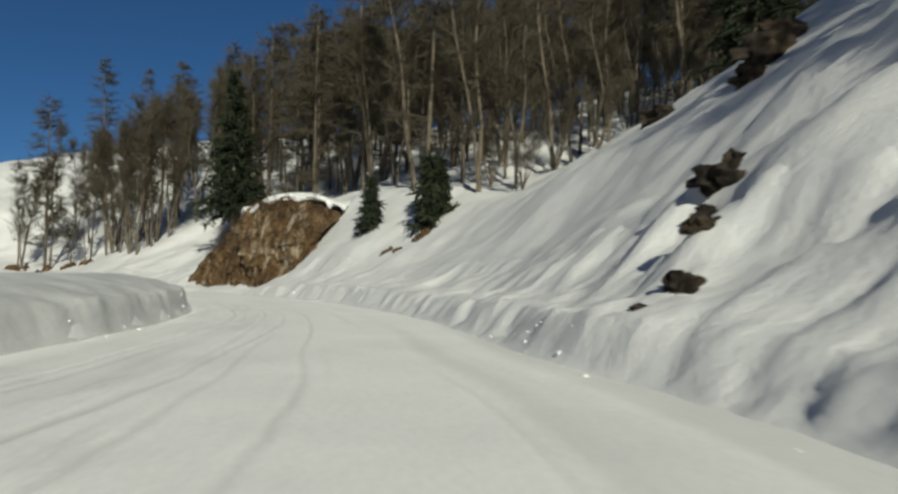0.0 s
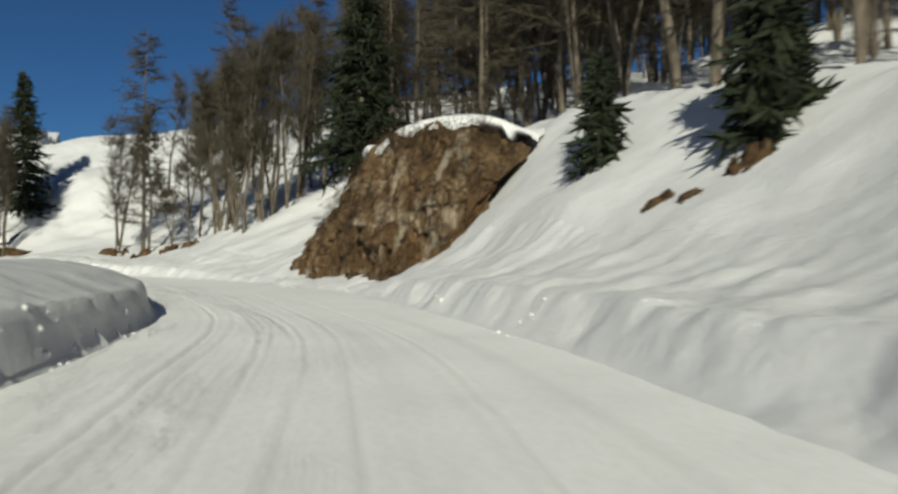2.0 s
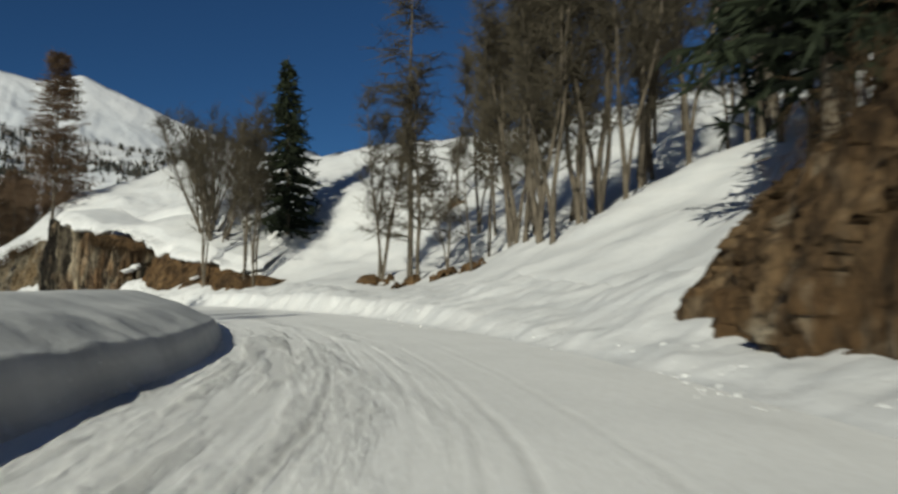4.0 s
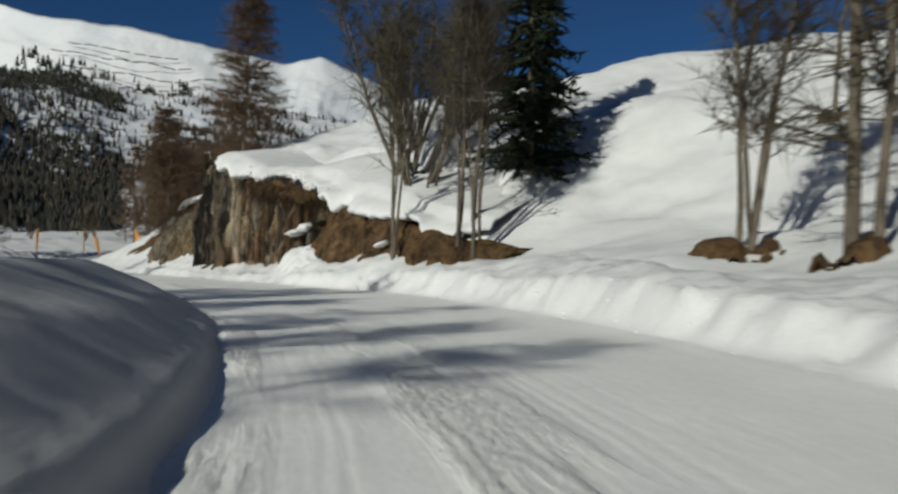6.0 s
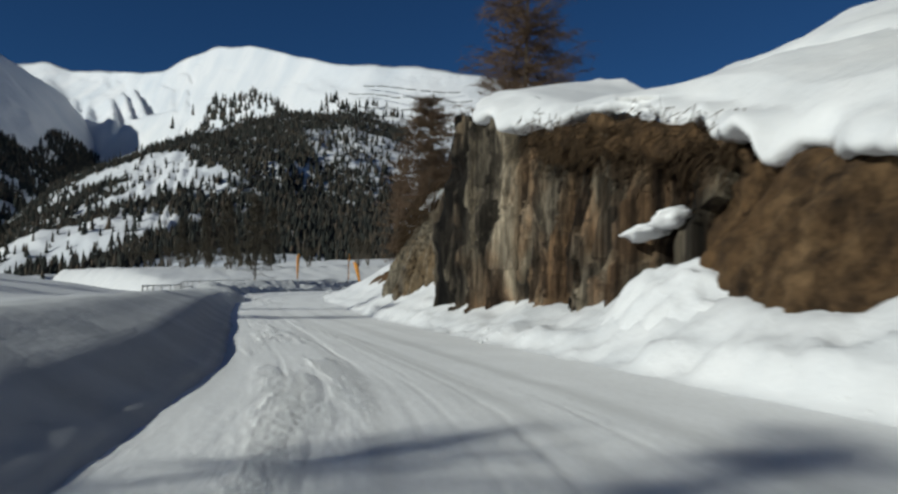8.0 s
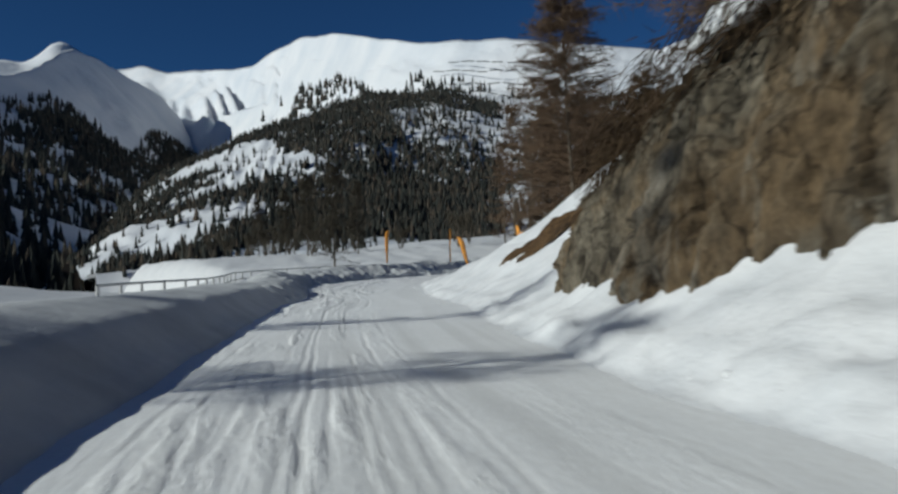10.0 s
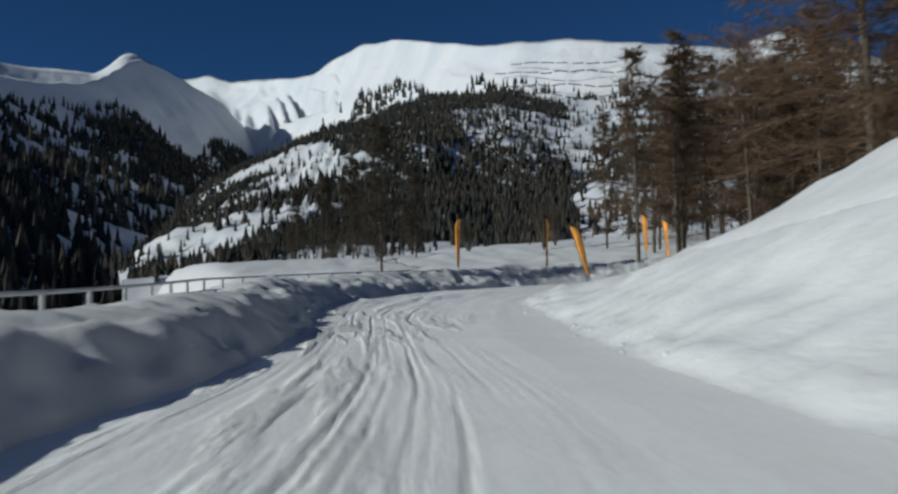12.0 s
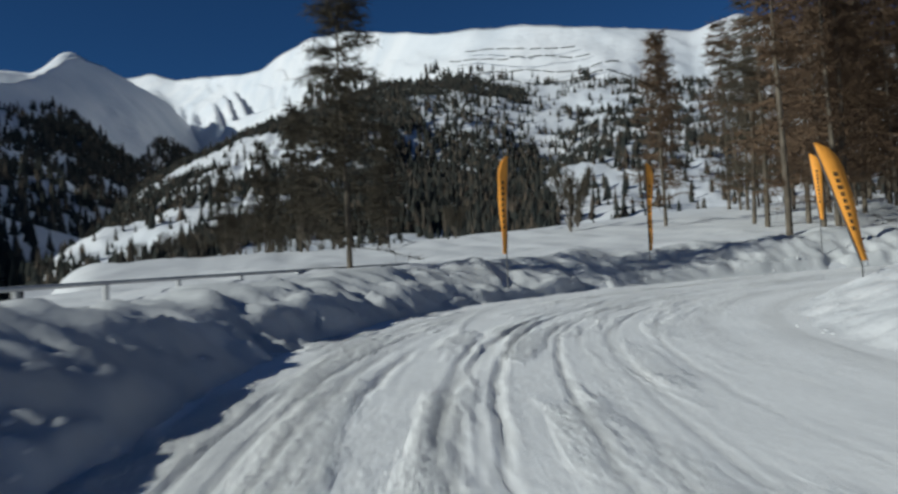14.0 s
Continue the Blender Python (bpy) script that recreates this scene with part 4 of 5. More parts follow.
snow_sheet(outcrop, [(-15.4, 55.8, 4.3), (-14.2, 54.6, 5.1), (-12.9, 53.2, 5.75), (-11.4, 52.5, 6.0), (-10.0, 52.1, 6.0), (-8.6, 51.7, 5.7), (-7.4, 51.6, 5.2)], 3.6, 23, 0.8)
snow_sheet(cliff, [(-77.9, 78.8, 6.5), (-76.9, 77.1, 6.8), (-75.4, 76.5, 6.8), (-73.4, 76.8, 6.4), (-71.0, 77.2, 5.7), (-69.0, 77.6, 5.5), (-67.4, 77.9, 5.2), (-65.6, 78.1, 4.7), (-63.8, 77.7, 4.2),
                   (-61.0, 77.6, 3.8), (-58.4, 77.6, 3.2), (-56.0, 77.8, 2.6), (-54.0, 78.4, 2.4)], 4.6, 3, 7.0, 1.2)
for k, (place, size) in enumerate([((-66.9, 77.25, 2.5), (0.45, 0.4, 0.13)), ((-66.4, 77.55, 2.75), (0.4, 0.4, 0.2))]):
    snow_ledge(cliff, place, size, k * 3.7)
rock_face([(-90.4, 78.6, 0.5), (-89.2, 77.0, 0.4), (-86.0, 76.7, 0.4), (-82.5, 76.6, 0.4), (-79.0, 77.0, 0.4)],
          [(-89.6, 79.4, 2.2), (-88.2, 78.0, 3.0), (-85.4, 77.8, 3.9), (-82.0, 77.8, 4.9), (-78.6, 78.1, 5.6)], ROCK_OLIVE_SNOW, 0.25, 1.2, 0.35, 57,
          "lower grey-brown rock outcrop with dry grass along the road", 150, 80, (0.5, 0.95, 0.4, 0.7))
earth_bank = rock_face([(-66.3, 78.5, 2.6), (-65.4, 77.3, 1.9), (-64.2, 76.6, 1.1), (-61.0, 76.35, 1.0), (-58.0, 76.4, 1.1), (-55.0, 76.6, 1.1), (-51.8, 77.3, 1.4)],
          [(-66.5, 79.2, 3.6), (-65.4, 78.4, 3.9), (-63.8, 77.7, 3.9), (-61.0, 77.4, 3.4), (-58.4, 77.4, 2.9), (-55.4, 77.5, 2.3), (-51.6, 77.9, 1.9)], EARTH_SNOW, 0.1, 1.3, 0.36, 71,
          "bare brown earth bank with dry grass above the ploughed snow", 170, 60, None, "earth_bank", "earth")


for k, (place, size) in enumerate([((-58.6, 76.95, 1.9), (0.4, 0.25, 0.08)), ((-56.2, 76.95, 1.65), (0.3, 0.25, 0.1))]):
    snow_ledge(earth_bank, place, size, k * 2.3 + 9)


def turf(parent, line, thick, seed):
    """A sagging edge of brown turf under the snow on the crest."""
    path = spline(line, 0.1)
    n, m = len(path), 18
    a = np.linspace(0, 2 * np.pi, m)[None, :]
    w = np.arange(n)[:, None] * 0.1
    r = thick * (0.75 + fbm(w + seed + 0 * a, a * 0.9, 0.7, 4) * 1.1) * np.clip(np.minimum(w, w[-1] - w) / 0.8, 0.05, 1) ** 0.5
    x = path[:, None, 0] + 0 * a
    y = path[:, None, 1] + np.cos(a) * r * 0.8
    z = path[:, None, 2] + np.sin(a) * r * 0.8 + fbm(w * 2 + 0 * a, a, 0.4, 3) * 0.12
    g = np.stack([x, y, z], -1) - np.array(parent.location)
    return tagged(grid_object("turf_edge", g[..., 0], g[..., 1], g[..., 2], EARTH, parent), "dark brown turf hanging over the rock")


turf(cliff, [(-71.6, 76.9, 5.1), (-69.8, 77.0, 4.85), (-68.2, 77.2, 4.7), (-66.8, 77.4, 4.5), (-65.4, 77.7, 4.1)], 0.62, 3)


def dry_grass(line, count, seed, label):
    """Hanging dry grass: many thin blades in one tuft along a line."""
    rs = np.random.RandomState(seed)
    path = spline(line, 0.3)
    tuft = Tubes()
    for _ in range(count):
        p = path[rs.randint(len(path))] + rs.normal(0, 1, 3) * (0.25, 0.2, 0.3)
        tuft.spike(p, np.array([rs.normal(0, 0.25), -0.25 + rs.normal(0, 0.2), -0.35 + rs.normal(0, 0.3)]) * 0.7, 0.012)
    ob = mesh_object("dry_grass", tuft.verts, tuft.faces, GRASS, smooth=False)
    return tagged(ob, label, "grass", kind="stuff")


def draped(name, centre, reach, width, turn, high, mat, label, seed, torn=2.4, category="earth"):
    """A low mound of bare ground that breaks through the snow, with a ragged edge."""
    n = 44
    a, b = np.meshgrid(np.linspace(-1, 1, n), np.linspace(-1, 1, n), indexing="ij")
    c, s = math.cos(radians(turn)), math.sin(radians(turn))
    x = centre[0] + a * reach * c - b * width * s
    y = centre[1] + a * reach * s + b * width * c
    dome = 1 - a * a - b * b
    ragged = fbm(x + seed, y, min(0.8, reach * 0.6), 5) * torn
    z = ground_height(x, y) + np.clip((dome + ragged) * high, -0.5, high) + fbm(x, y + seed, 0.3, 2) * 0.08
    ob = grid_object(name, x, y, z, mat)
    return tagged(ob, label, category)


dry_grass([(-71.0, 76.5, 5.0), (-69.0, 76.9, 4.7), (-67.2, 77.2, 4.4), (-65.0, 77.7, 3.9)], 1500, 4, "brown dry grass hanging over the cliff edge")
dry_grass([(-87.6, 77.4, 3.0), (-84.5, 77.1, 4.0), (-81.0, 77.2, 4.8)], 1400, 5, "brown dry grass on the lower outcrop")
dry_grass([(-16.8, 56.4, 3.1), (-14.6, 54.7, 4.7), (-12.4, 52.7, 5.6), (-9.0, 51.5, 5.6)], 1500, 6, "brown dry grass on the crest of the outcrop")
draped("snow_drift", (-64.9, 76.9), 1.3, 2.0, 90, 0.7, SNOW, "white snow drift between the cliff and the earth bank", 15, 0.5, "snow")
draped("earth_strip", (-98.6, 80.45), 2.5, 1.05, 45, 0.3, EARTH, "strip of bare brown grass on the snow slope", 5, 1.0)
draped("earth_patch", (-3.5, 41.6), 0.32, 0.22, 0, 0.15, EARTH, "small patch of bare earth in the snow", 2)
draped("earth_patch", (-1.75, 41.3), 0.5, 0.5, 30, 0.2, EARTH, "bare brown earth under a small spruce", 4)
draped("earth_patch", (-2.9, 41.0), 0.25, 0.16, 20, 0.12, EARTH, "small patch of bare earth in the snow", 7)
for k, (mx, my, mr) in enumerate([(-42.6, 76.6, 1.1), (-39.0, 75.1, 0.8), (-36.8, 75.0, 0.7), (-35.2, 75.0, 0.6), (-46.8, 90.0, 0.8)]):
    draped("root_mound", (mx, my), mr, mr * 0.6, 20 * k, 0.35, EARTH, "brown earth mound round the foot of a tree", 11 + k)


def boulder(x, y, size, seed, label):
    rs = np.random.RandomState(seed)
    bm = bmesh.new()
    bmesh.ops.create_icosphere(bm, subdivisions=3, radius=size)
    for v in bm.verts:
        d = v.co.normalized()
        n = noise.fractal(d * 1.7 + Vector((seed, 0, 0)), 1.0, 2.0, 4)
        v.co = d * size * (1 + 0.8 * n)
        v.co.z *= 0.7
    me = bpy.data.meshes.new("boulder")
    bm.to_mesh(me)
    bm.free()
    me.materials.append(ROCK_DARK)
    ob = new("boulder", me)
    ob.location = (x, y, float(ground_height(x, y)) + size * 0.12)
    ob.rotation_euler = (0, 0, rs.uniform(0, 6))
    return tagged(ob, label, "boulder")


for k, (bx, by, bs) in enumerate([(5.1, 17.5, 0.42), (4.8, 17.1, 0.24), (4.3, 15.7, 0.24), (3.7, 14.4, 0.26), (3.1, 14.2, 0.12), (8.8, 25.6, 0.75), (9.6, 26.8, 0.8), (8.0, 24.6, 0.45), (5.6, 18.3, 0.2), (6.9, 30.5, 0.6)]):
    boulder(bx, by, bs, k + 2, "dark rock breaking through the steep snow slope")


# ---- trees ----
def tree_base(name, trunk, crown, crown_name, bark, twig):
    root = new(name)
    mesh_object("trunk", trunk.verts, trunk.faces, bark, root)
    mesh_object(crown_name, crown.verts, crown.faces, twig, root, smooth=False)
    return root


def larch(seed, h, twigs=15, twig=None, low=0.12, dense=7.5, reach=0.22, thick=0.026):
    rs = np.random.RandomState(seed)
    trunk, crown = Tubes(), Tubes()
    lean = rs.normal(0, 0.02, 2)
    z = np.linspace(-0.6, h, 9)
    line = np.stack([lean[0] * z + np.sin(z * 0.4 + seed) * 0.06, lean[1] * z + np.cos(z * 0.33) * 0.05, z], 1)
    trunk.add(line, 0.0092 * h * (1 - 0.93 * np.clip(z / h, 0, 1)) + 0.01, 7)
    for _ in range(int(h * dense)):
        f = low + (0.985 - low) * rs.rand() ** 0.85
        at = np.array([np.interp(f * h, z, line[:, k]) for k in range(3)])
        a = rs.uniform(0, 6.283)
        length = (0.18 + 0.82 * (1 - f) ** 0.75) * h * reach * rs.uniform(0.55, 1.15)
        pts = limb(rs, at, (math.cos(a), math.sin(a), 0.12), length, np.array([0, 0, -0.03]), 2)
        crown.add(pts, [0.022, 0.014, 0.004], 3)
        for _ in range(twigs):
            k = rs.uniform(0.15, 1.0) * 2
            i = min(1, int(k))
            s = pts[i] + (pts[i + 1] - pts[i]) * (k - i)
            d = rs.normal(0, 1, 3) * (0.8, 0.8, 0.5) + np.array([math.cos(a), math.sin(a), -0.2]) * 0.6
            d /= np.linalg.norm(d)
            crown.spike(s, d * rs.uniform(0.3, 0.95), thick)
    return tree_base("larch_tree", trunk, crown, "crown", BARK, twig or TWIG)


def broadleaf(seed, h, stems=2, twigs=11, spread=0.16, curve=0.0, thick=0.026, bare_to=0.22, stout=0.0082):
    rs = np.random.RandomState(seed)
    trunk, crown = Tubes(), Tubes()
    for s in range(stems):
        a = rs.uniform(0, 6.283)
        hh = h * rs.uniform(0.75, 1.0)
        out = spread * rs.uniform(0.4, 1.2)
        z = np.linspace(-0.5, hh, 14)
        sweep = curve * np.exp(-np.clip(z, 0, None) / 0.9)
        p, q = rs.uniform(0, 6.3, 2)
        crook = np.clip(z / 2.0, 0, 1)
        line = np.stack([math.cos(a) * out * z + sweep + np.sin(z * 0.5 + s) * 0.07 + np.sin(z * 1.1 + p) * 0.09 * crook, math.sin(a) * out * z + np.cos(z * 0.45 + s) * 0.06 + np.sin(z * 0.9 + q) * 0.09 * crook, z], 1)
        trunk.add(line, (stout * h * (1 - 0.92 * np.clip(z / hh, 0, 1)) + 0.008) * rs.uniform(0.7, 1.1), 6)
        for _ in range(int(hh * 4.2)):
            f = bare_to + (0.98 - bare_to) * rs.rand() ** 0.7
            at = np.array([np.interp(f * hh, z, line[:, k]) for k in range(3)])
            b = rs.uniform(0, 6.283)
            length = (0.25 + 0.75 * (1 - f)) * hh * 0.22 * rs.uniform(0.5, 1.1)
            pts = limb(rs, at, (math.cos(b), math.sin(b), 0.75), length, np.array([0, 0, 0.08]), 2)
            crown.add(pts, [0.024, 0.013, 0.004], 3)
            for _ in range(twigs):
                k = rs.uniform(0.15, 1.0) * 2
                i = min(1, int(k))
                q = pts[i] + (pts[i + 1] - pts[i]) * (k - i)
                d = rs.normal(0, 0.8, 3) + np.array([math.cos(b) * 0.6, math.sin(b) * 0.6, 0.7])
                d /= np.linalg.norm(d)
                crown.spike(q, d * rs.uniform(0.4, 1.2), thick)
    return tree_base("bare_tree", trunk, crown, "crown", BARK, TWIG)


def spruce(seed, h, wide=0.25, low=0.04):
    rs = np.random.RandomState(seed)
    trunk, crown = Tubes(), Tubes()
    z = np.linspace(-0.5, h, 6)
    trunk.add(np.stack([0 * z, 0 * z, z], 1), 0.013 * h * (1 - 0.95 * np.clip(z / h, 0, 1)) + 0.01, 7)
    levels = max(10, int(h * 2.6))
    for lv in range(levels):
        f = low + (0.99 - low) * lv / levels
        for _ in range(9):
            a = rs.uniform(0, 6.283)
            length = max(0.12, (1 - f) ** 0.85 * h * wide * rs.uniform(0.65, 1.2))
            at = (0, 0, f * h + rs.uniform(-0.15, 0.15))
            pts = limb(rs, at, (math.cos(a), math.sin(a), 0.05), length, np.array([0, 0, -0.14]), 3)
            crown.add(pts, [0.07, 0.11, 0.09, 0.01], 4)
            for _ in range(int(5 + length * 4)):
                k = rs.uniform(0.25, 1.0) * 3
                i = min(2, int(k))
                q = pts[i] + (pts[i + 1] - pts[i]) * (k - i)
                d = rs.normal(0, 0.7, 3) + np.array([math.cos(a) * 0.7, math.sin(a) * 0.7, -0.45])
                d /= np.linalg.norm(d)
                crown.add([q, q + d * rs.uniform(0.1, 0.3), q + d * rs.uniform(0.35, 0.6)], [0.03, 0.055, 0.006], 3)
    return tree_base("spruce_tree", trunk, crown, "needle_crown", BARK, NEEDLE)


def plant(proto, x, y, size=1.0, turn=None, sink=0.0, label="", category="tree", group=""):
    m = Matrix.Translation((x, y, float(ground_height(x, y)) - sink)) @ Matrix.Rotation(random.uniform(0, 6.28) if turn is None else turn, 4, "Z") @ Matrix.Diagonal((size, size, size, 1))
    ob = copy_thing(proto, m)
    return tagged(ob, label, category, group)


def retire(proto):
    for o in (*proto.children_recursive, proto):
        bpy.data.objects.remove(o)


random.seed(5)
larches = [larch(20 + k, 13.0, 22, thick=0.016) for k in range(4)]
red_larches = [larch(40 + k, 15.0, 26, TWIG_RED) for k in range(3)]
big_larches = [larch(50 + k, 16.0, 30, TWIG_RED, 0.06, 12.0, 0.26, 0.012) for k in range(2)]
wide_larch = larch(58, 16.0, 64, TWIG_RED, 0.05, 24.0, 0.40, 0.015)
tall_larch = larch(59, 18.0, 62, TWIG_RED, 0.06, 24.0, 0.28, 0.015)
dense_larch = larch(57, 16.0, 40, TWIG, 0.05, 13.0, 0.25, 0.022)
bare = [broadleaf(60 + k, 12.0, 1 + k % 3, 20, thick=0.014) for k in range(5)]
clumps = [broadleaf(80 + k, 8.5, 11, 8, 0.38, 0.0, 0.011, 0.42, 0.0095) for k in range(2)]
birches = [broadleaf(140 + k, 12.0, 2 + k, 13, 0.10, 0.0, 0.011, 0.34, 0.0064) for k in range(2)]
curved = [broadleaf(90 + k, 11.0, 1, 20, 0.03, 0.55) for k in range(2)]
spruces = [spruce(100 + k, 12.0, 0.25, (0.04, 0.2, 0.04)[k]) for k in range(3)]
small_spruce = spruce(120, 3.2, 0.24)
red_shrub = larch(130, 4.0, 30, TWIG_RED, 0.02, 16)

BARE = "leafless grey-barked tree standing in the snow"
LARCH = "bare larch with fine drooping brown twigs in the snow"
SPRUCE = "dark green spruce standing on the snow slope"
# trees of the hollow beside the road
hollow = [(-43.0, 77.4, 0, 0.72), (-42.4, 77.0, 2, 0.72), (-36.6, 75.0, 1, 0.5), (-35.0, 74.6, 3, 0.5), (-47.0, 90.0, 0, 0.9),
          (-33.9, 76.1, 1, 0.9), (-32.4, 74.2, 2, 0.85), (-30.7, 72.4, 4, 0.8), (-29.4, 71.0, 2, 0.9), (-28.4, 70.4, 1, 0.85), (-28.2, 71.9, 4, 0.9), (-27.3, 70.8, 0, 0.8),
          (-27.9, 73.3, 2, 0.95), (-26.4, 72.3, 1, 0.9), (-27.4, 76.0, 3, 1.0), (-31.0, 77.0, 4, 0.95), (-34.5, 79.5, 2, 0.9), (-38.4, 82.0, 0, 0.8), (-40.5, 83.4, 1, 0.85),
          (-31.0, 86.0, 4, 1.0), (-29.0, 80.0, 2, 1.0), (-25.0, 75.0, 1, 0.95), (-24.0, 79.0, 3, 1.05)]
for x, y, k, s in hollow:
    plant(bare[k], x, y, s * 1.3, label=BARE, group="trees in the hollow")
plant(larches[0], -39.3, 75.4, 1.25, label="tall bare larch with brown twigs above the road", group="trees in the hollow")
plant(curved[0], -35.6, 77.6, 1.2, 2.6, label="leafless tree with a trunk curved at its foot", group="trees in the hollow")
plant(curved[1], -38.4, 75.1, 1.15, 2.2, label="leafless tree with a trunk curved at its foot", group="trees in the hollow")
# clump above the cliff
plant(clumps[0], -62.0, 80.4, 1.3, label="many-stemmed leafless tree clump above the cliff", group="trees by the cliff")
plant(clumps[1], -59.8, 79.6, 1.15, label="many-stemmed leafless tree clump above the cliff", group="trees by the cliff")
plant(clumps[0], -64.5, 82.5, 0.9, 1.0, label="many-stemmed leafless tree clump above the cliff", group="trees by the cliff")
for x, y, k, s in [(-57.3, 76.6, 1, 0.95), (-53.6, 76.9, 1, 0.95), (-52.9, 77.0, 0, 1.0), (-53.3, 77.6, 0, 0.9), (-55.0, 78.6, 0, 0.85)]:
    plant(birches[k], x, y, s, label="slender grey leafless tree at the foot of the earth bank", group="trees by the cliff")
plant(spruces[0], -56.5, 83.0, 1.06, label="tall dark green spruce casting its shadow on the slope")
# spruces and woods above the first outcrop
plant(spruces[1], -17.6, 62.4, 1.15, label=SPRUCE)
plant(small_spruce, -4.9, 46.0, 0.95, label="small dark green spruce on the snow slope")
plant(small_spruce, -1.5, 41.9, 1.15, label="small dark green spruce above bare earth")
plant(small_spruce, -1.0, 42.4, 0.95, label="small dark green spruce above bare earth")
plant(spruces[2], 12.0, 36.0, 0.8, label=SPRUCE)
plant(spruces[0], 16.0, 45.0, 0.9, label=SPRUCE)
for k, (x, y, z) in enumerate([(3.0, 42.0, 0.35), (6.5, 41.0, 0.4), (8.5, 44.0, 0.45), (10.0, 40.0, 0.4), (5.0, 46.5, 0.5), (1.5, 46.0, 0.4), (12.5, 43.0, 0.5), (11.0, 37.0, 0.35), (13.5, 39.0, 0.45)]):
    plant(clumps[k % 2], x, y, z, label="leafless brown bush above the steep snow slope", category="bush", group="bushes above the slope")
plant(tall_larch, -98.4, 87.8, 1.0, label="tall bare larch behind the cliff top")
for k, (x, y) in enumerate([(-85.6, 78.9), (-87.4, 78.8), (-83.4, 79.0), (-81.8, 78.7), (-84.4, 78.4), (-80.6, 79.2)]):
    plant(red_shrub, x, y, 0.5 + 0.1 * (k % 3), label="bushy reddish-brown leafless shrub on the outcrop", category="shrub", group="shrubs on the outcrop")
rs = np.random.RandomState(12)
spots = []
while len(spots) < 310:
    x, y = rs.uniform(-48, 34), 44 + 85 * rs.rand() ** 1.5
    d = float(side_of(np.array([x]), np.array([y]), RIGHT_EDGE)[0][0])
    if d < 8 or d > 75 or (x < -22 and d < 14):
        continue
    if x < -30 and y > 80 and rs.rand() < 0.85:
        continue
    if any((x - a) ** 2 + (y - b) ** 2 < 3.0 for a, b in spots):
        continue
    spots.append((x, y))
for k, (x, y) in enumerate(spots):
    if k % 3 == 0:
        plant(larches[k % 4], x, y, rs.uniform(1.0, 1.35), label=LARCH, group="woods on the hillside")
    else:
        plant(bare[k % 5], x, y, rs.uniform(1.0, 1.45), label=BARE, group="woods on the hillside")
# uphill trees whose shadows lie on the steep slope
for k, (x, y, z) in enumerate([(11.5, 9.0, 0.7), (13.5, 6.5, 0.8), (15.5, 9.5, 0.9), (17.5, 6.0, 0.9), (13.0, 3.0, 0.8), (19.5, 9.5, 1.0), (16.0, 1.5, 0.9), (21.0, 4.0, 1.0)]):
    plant(bare[k % 5] if k % 3 else larches[k % 4], x, y, z, label=BARE, group="woods on the hillside")
for x, y, z in [(12.5, 11.0, 0.55), (15.0, 12.0, 0.7), (18.0, 11.0, 0.8), (11.0, 5.5, 0.5)]:
    plant(spruces[0], x, y, z, label=SPRUCE)
# valley side, trees whose shadows cross the road
for k, (x, y) in enumerate([(-33.0, 44.5), (-37.0, 48.5), (-41.0, 49.0), (-45.5, 51.0), (-50.0, 53.5), (-48.0, 49.0), (-77.5, 56.0), (-86.0, 56.0)]):
    if k < 6 and k % 2:
        plant(birches[k % 2], x, y, 0.9, label="slender grey leafless tree below the road", group="trees below the road")
    else:
        plant(larches[k % 4], x + 1.2, y - 5.0, 1.05, label=LARCH, group="trees below the road")
for k, (x, y) in enumerate([(-40.5, 35.0), (-45.0, 36.5), (-48.5, 39.5), (-35.0, 38.0), (-40.0, 40.0), (-43.0, 43.4), (-47.5, 44.0), (-51.0, 46.2), (-38.0, 43.5)]):
    plant(big_larches[k % 2] if k < 3 else bare[k % 5], x, y, 1.1, label="tall leafless tree below the road", group="trees below the road")
# larches round the last bend
plant(wide_larch, -114.4, 86.7, 0.82, 1.0, label="large spreading larch with reddish-brown bare twigs", group="larches round the bend")
for k, (x, y, s) in enumerate([(-145.6, 99.8, 1.0), (-151.0, 103.0, 1.0), (-147.5, 108.0, 1.05), (-154.0, 98.2, 0.9), (-158, 100.2, 1.0)]):
    plant(big_larches[k % 2], x, y, s, label="large bare larch with dense brown twigs", group="larches round the bend")
for k, (x, y, s) in enumerate([(-158, 97.7, 1.15), (-158.5, 102.7, 1.1), (-164, 100.7, 1.1), (-168, 108.7, 1.2), (-160, 112.7, 1.1), (-172, 116.7, 1.2),
                               (-178, 108.7, 1.2), (-182, 122.7, 1.2), (-150, 118.7, 1.0), (-189, 125.7, 1.3), (-186, 112.7, 1.2), (-165, 124.7, 1.2), (-145, 126.7, 1.1), (-195, 116.7, 1.3),
                               (-175, 131.7, 1.2), (-155, 134.7, 1.2), (-137, 128.7, 1.1), (-170, 97.7, 0.9)]):
    plant(red_larches[k % 3] if k % 2 else larches[k % 4], x, y, s, label=LARCH, group="larches round the bend")
for k in range(26):
    x = rs.uniform(-178, -148)
    plant(red_larches[k % 3], x, 77 - (x + 119.5) / 1.9 + rs.uniform(0, 24), rs.uniform(0.8, 1.2), label=LARCH, group="larches round the bend")
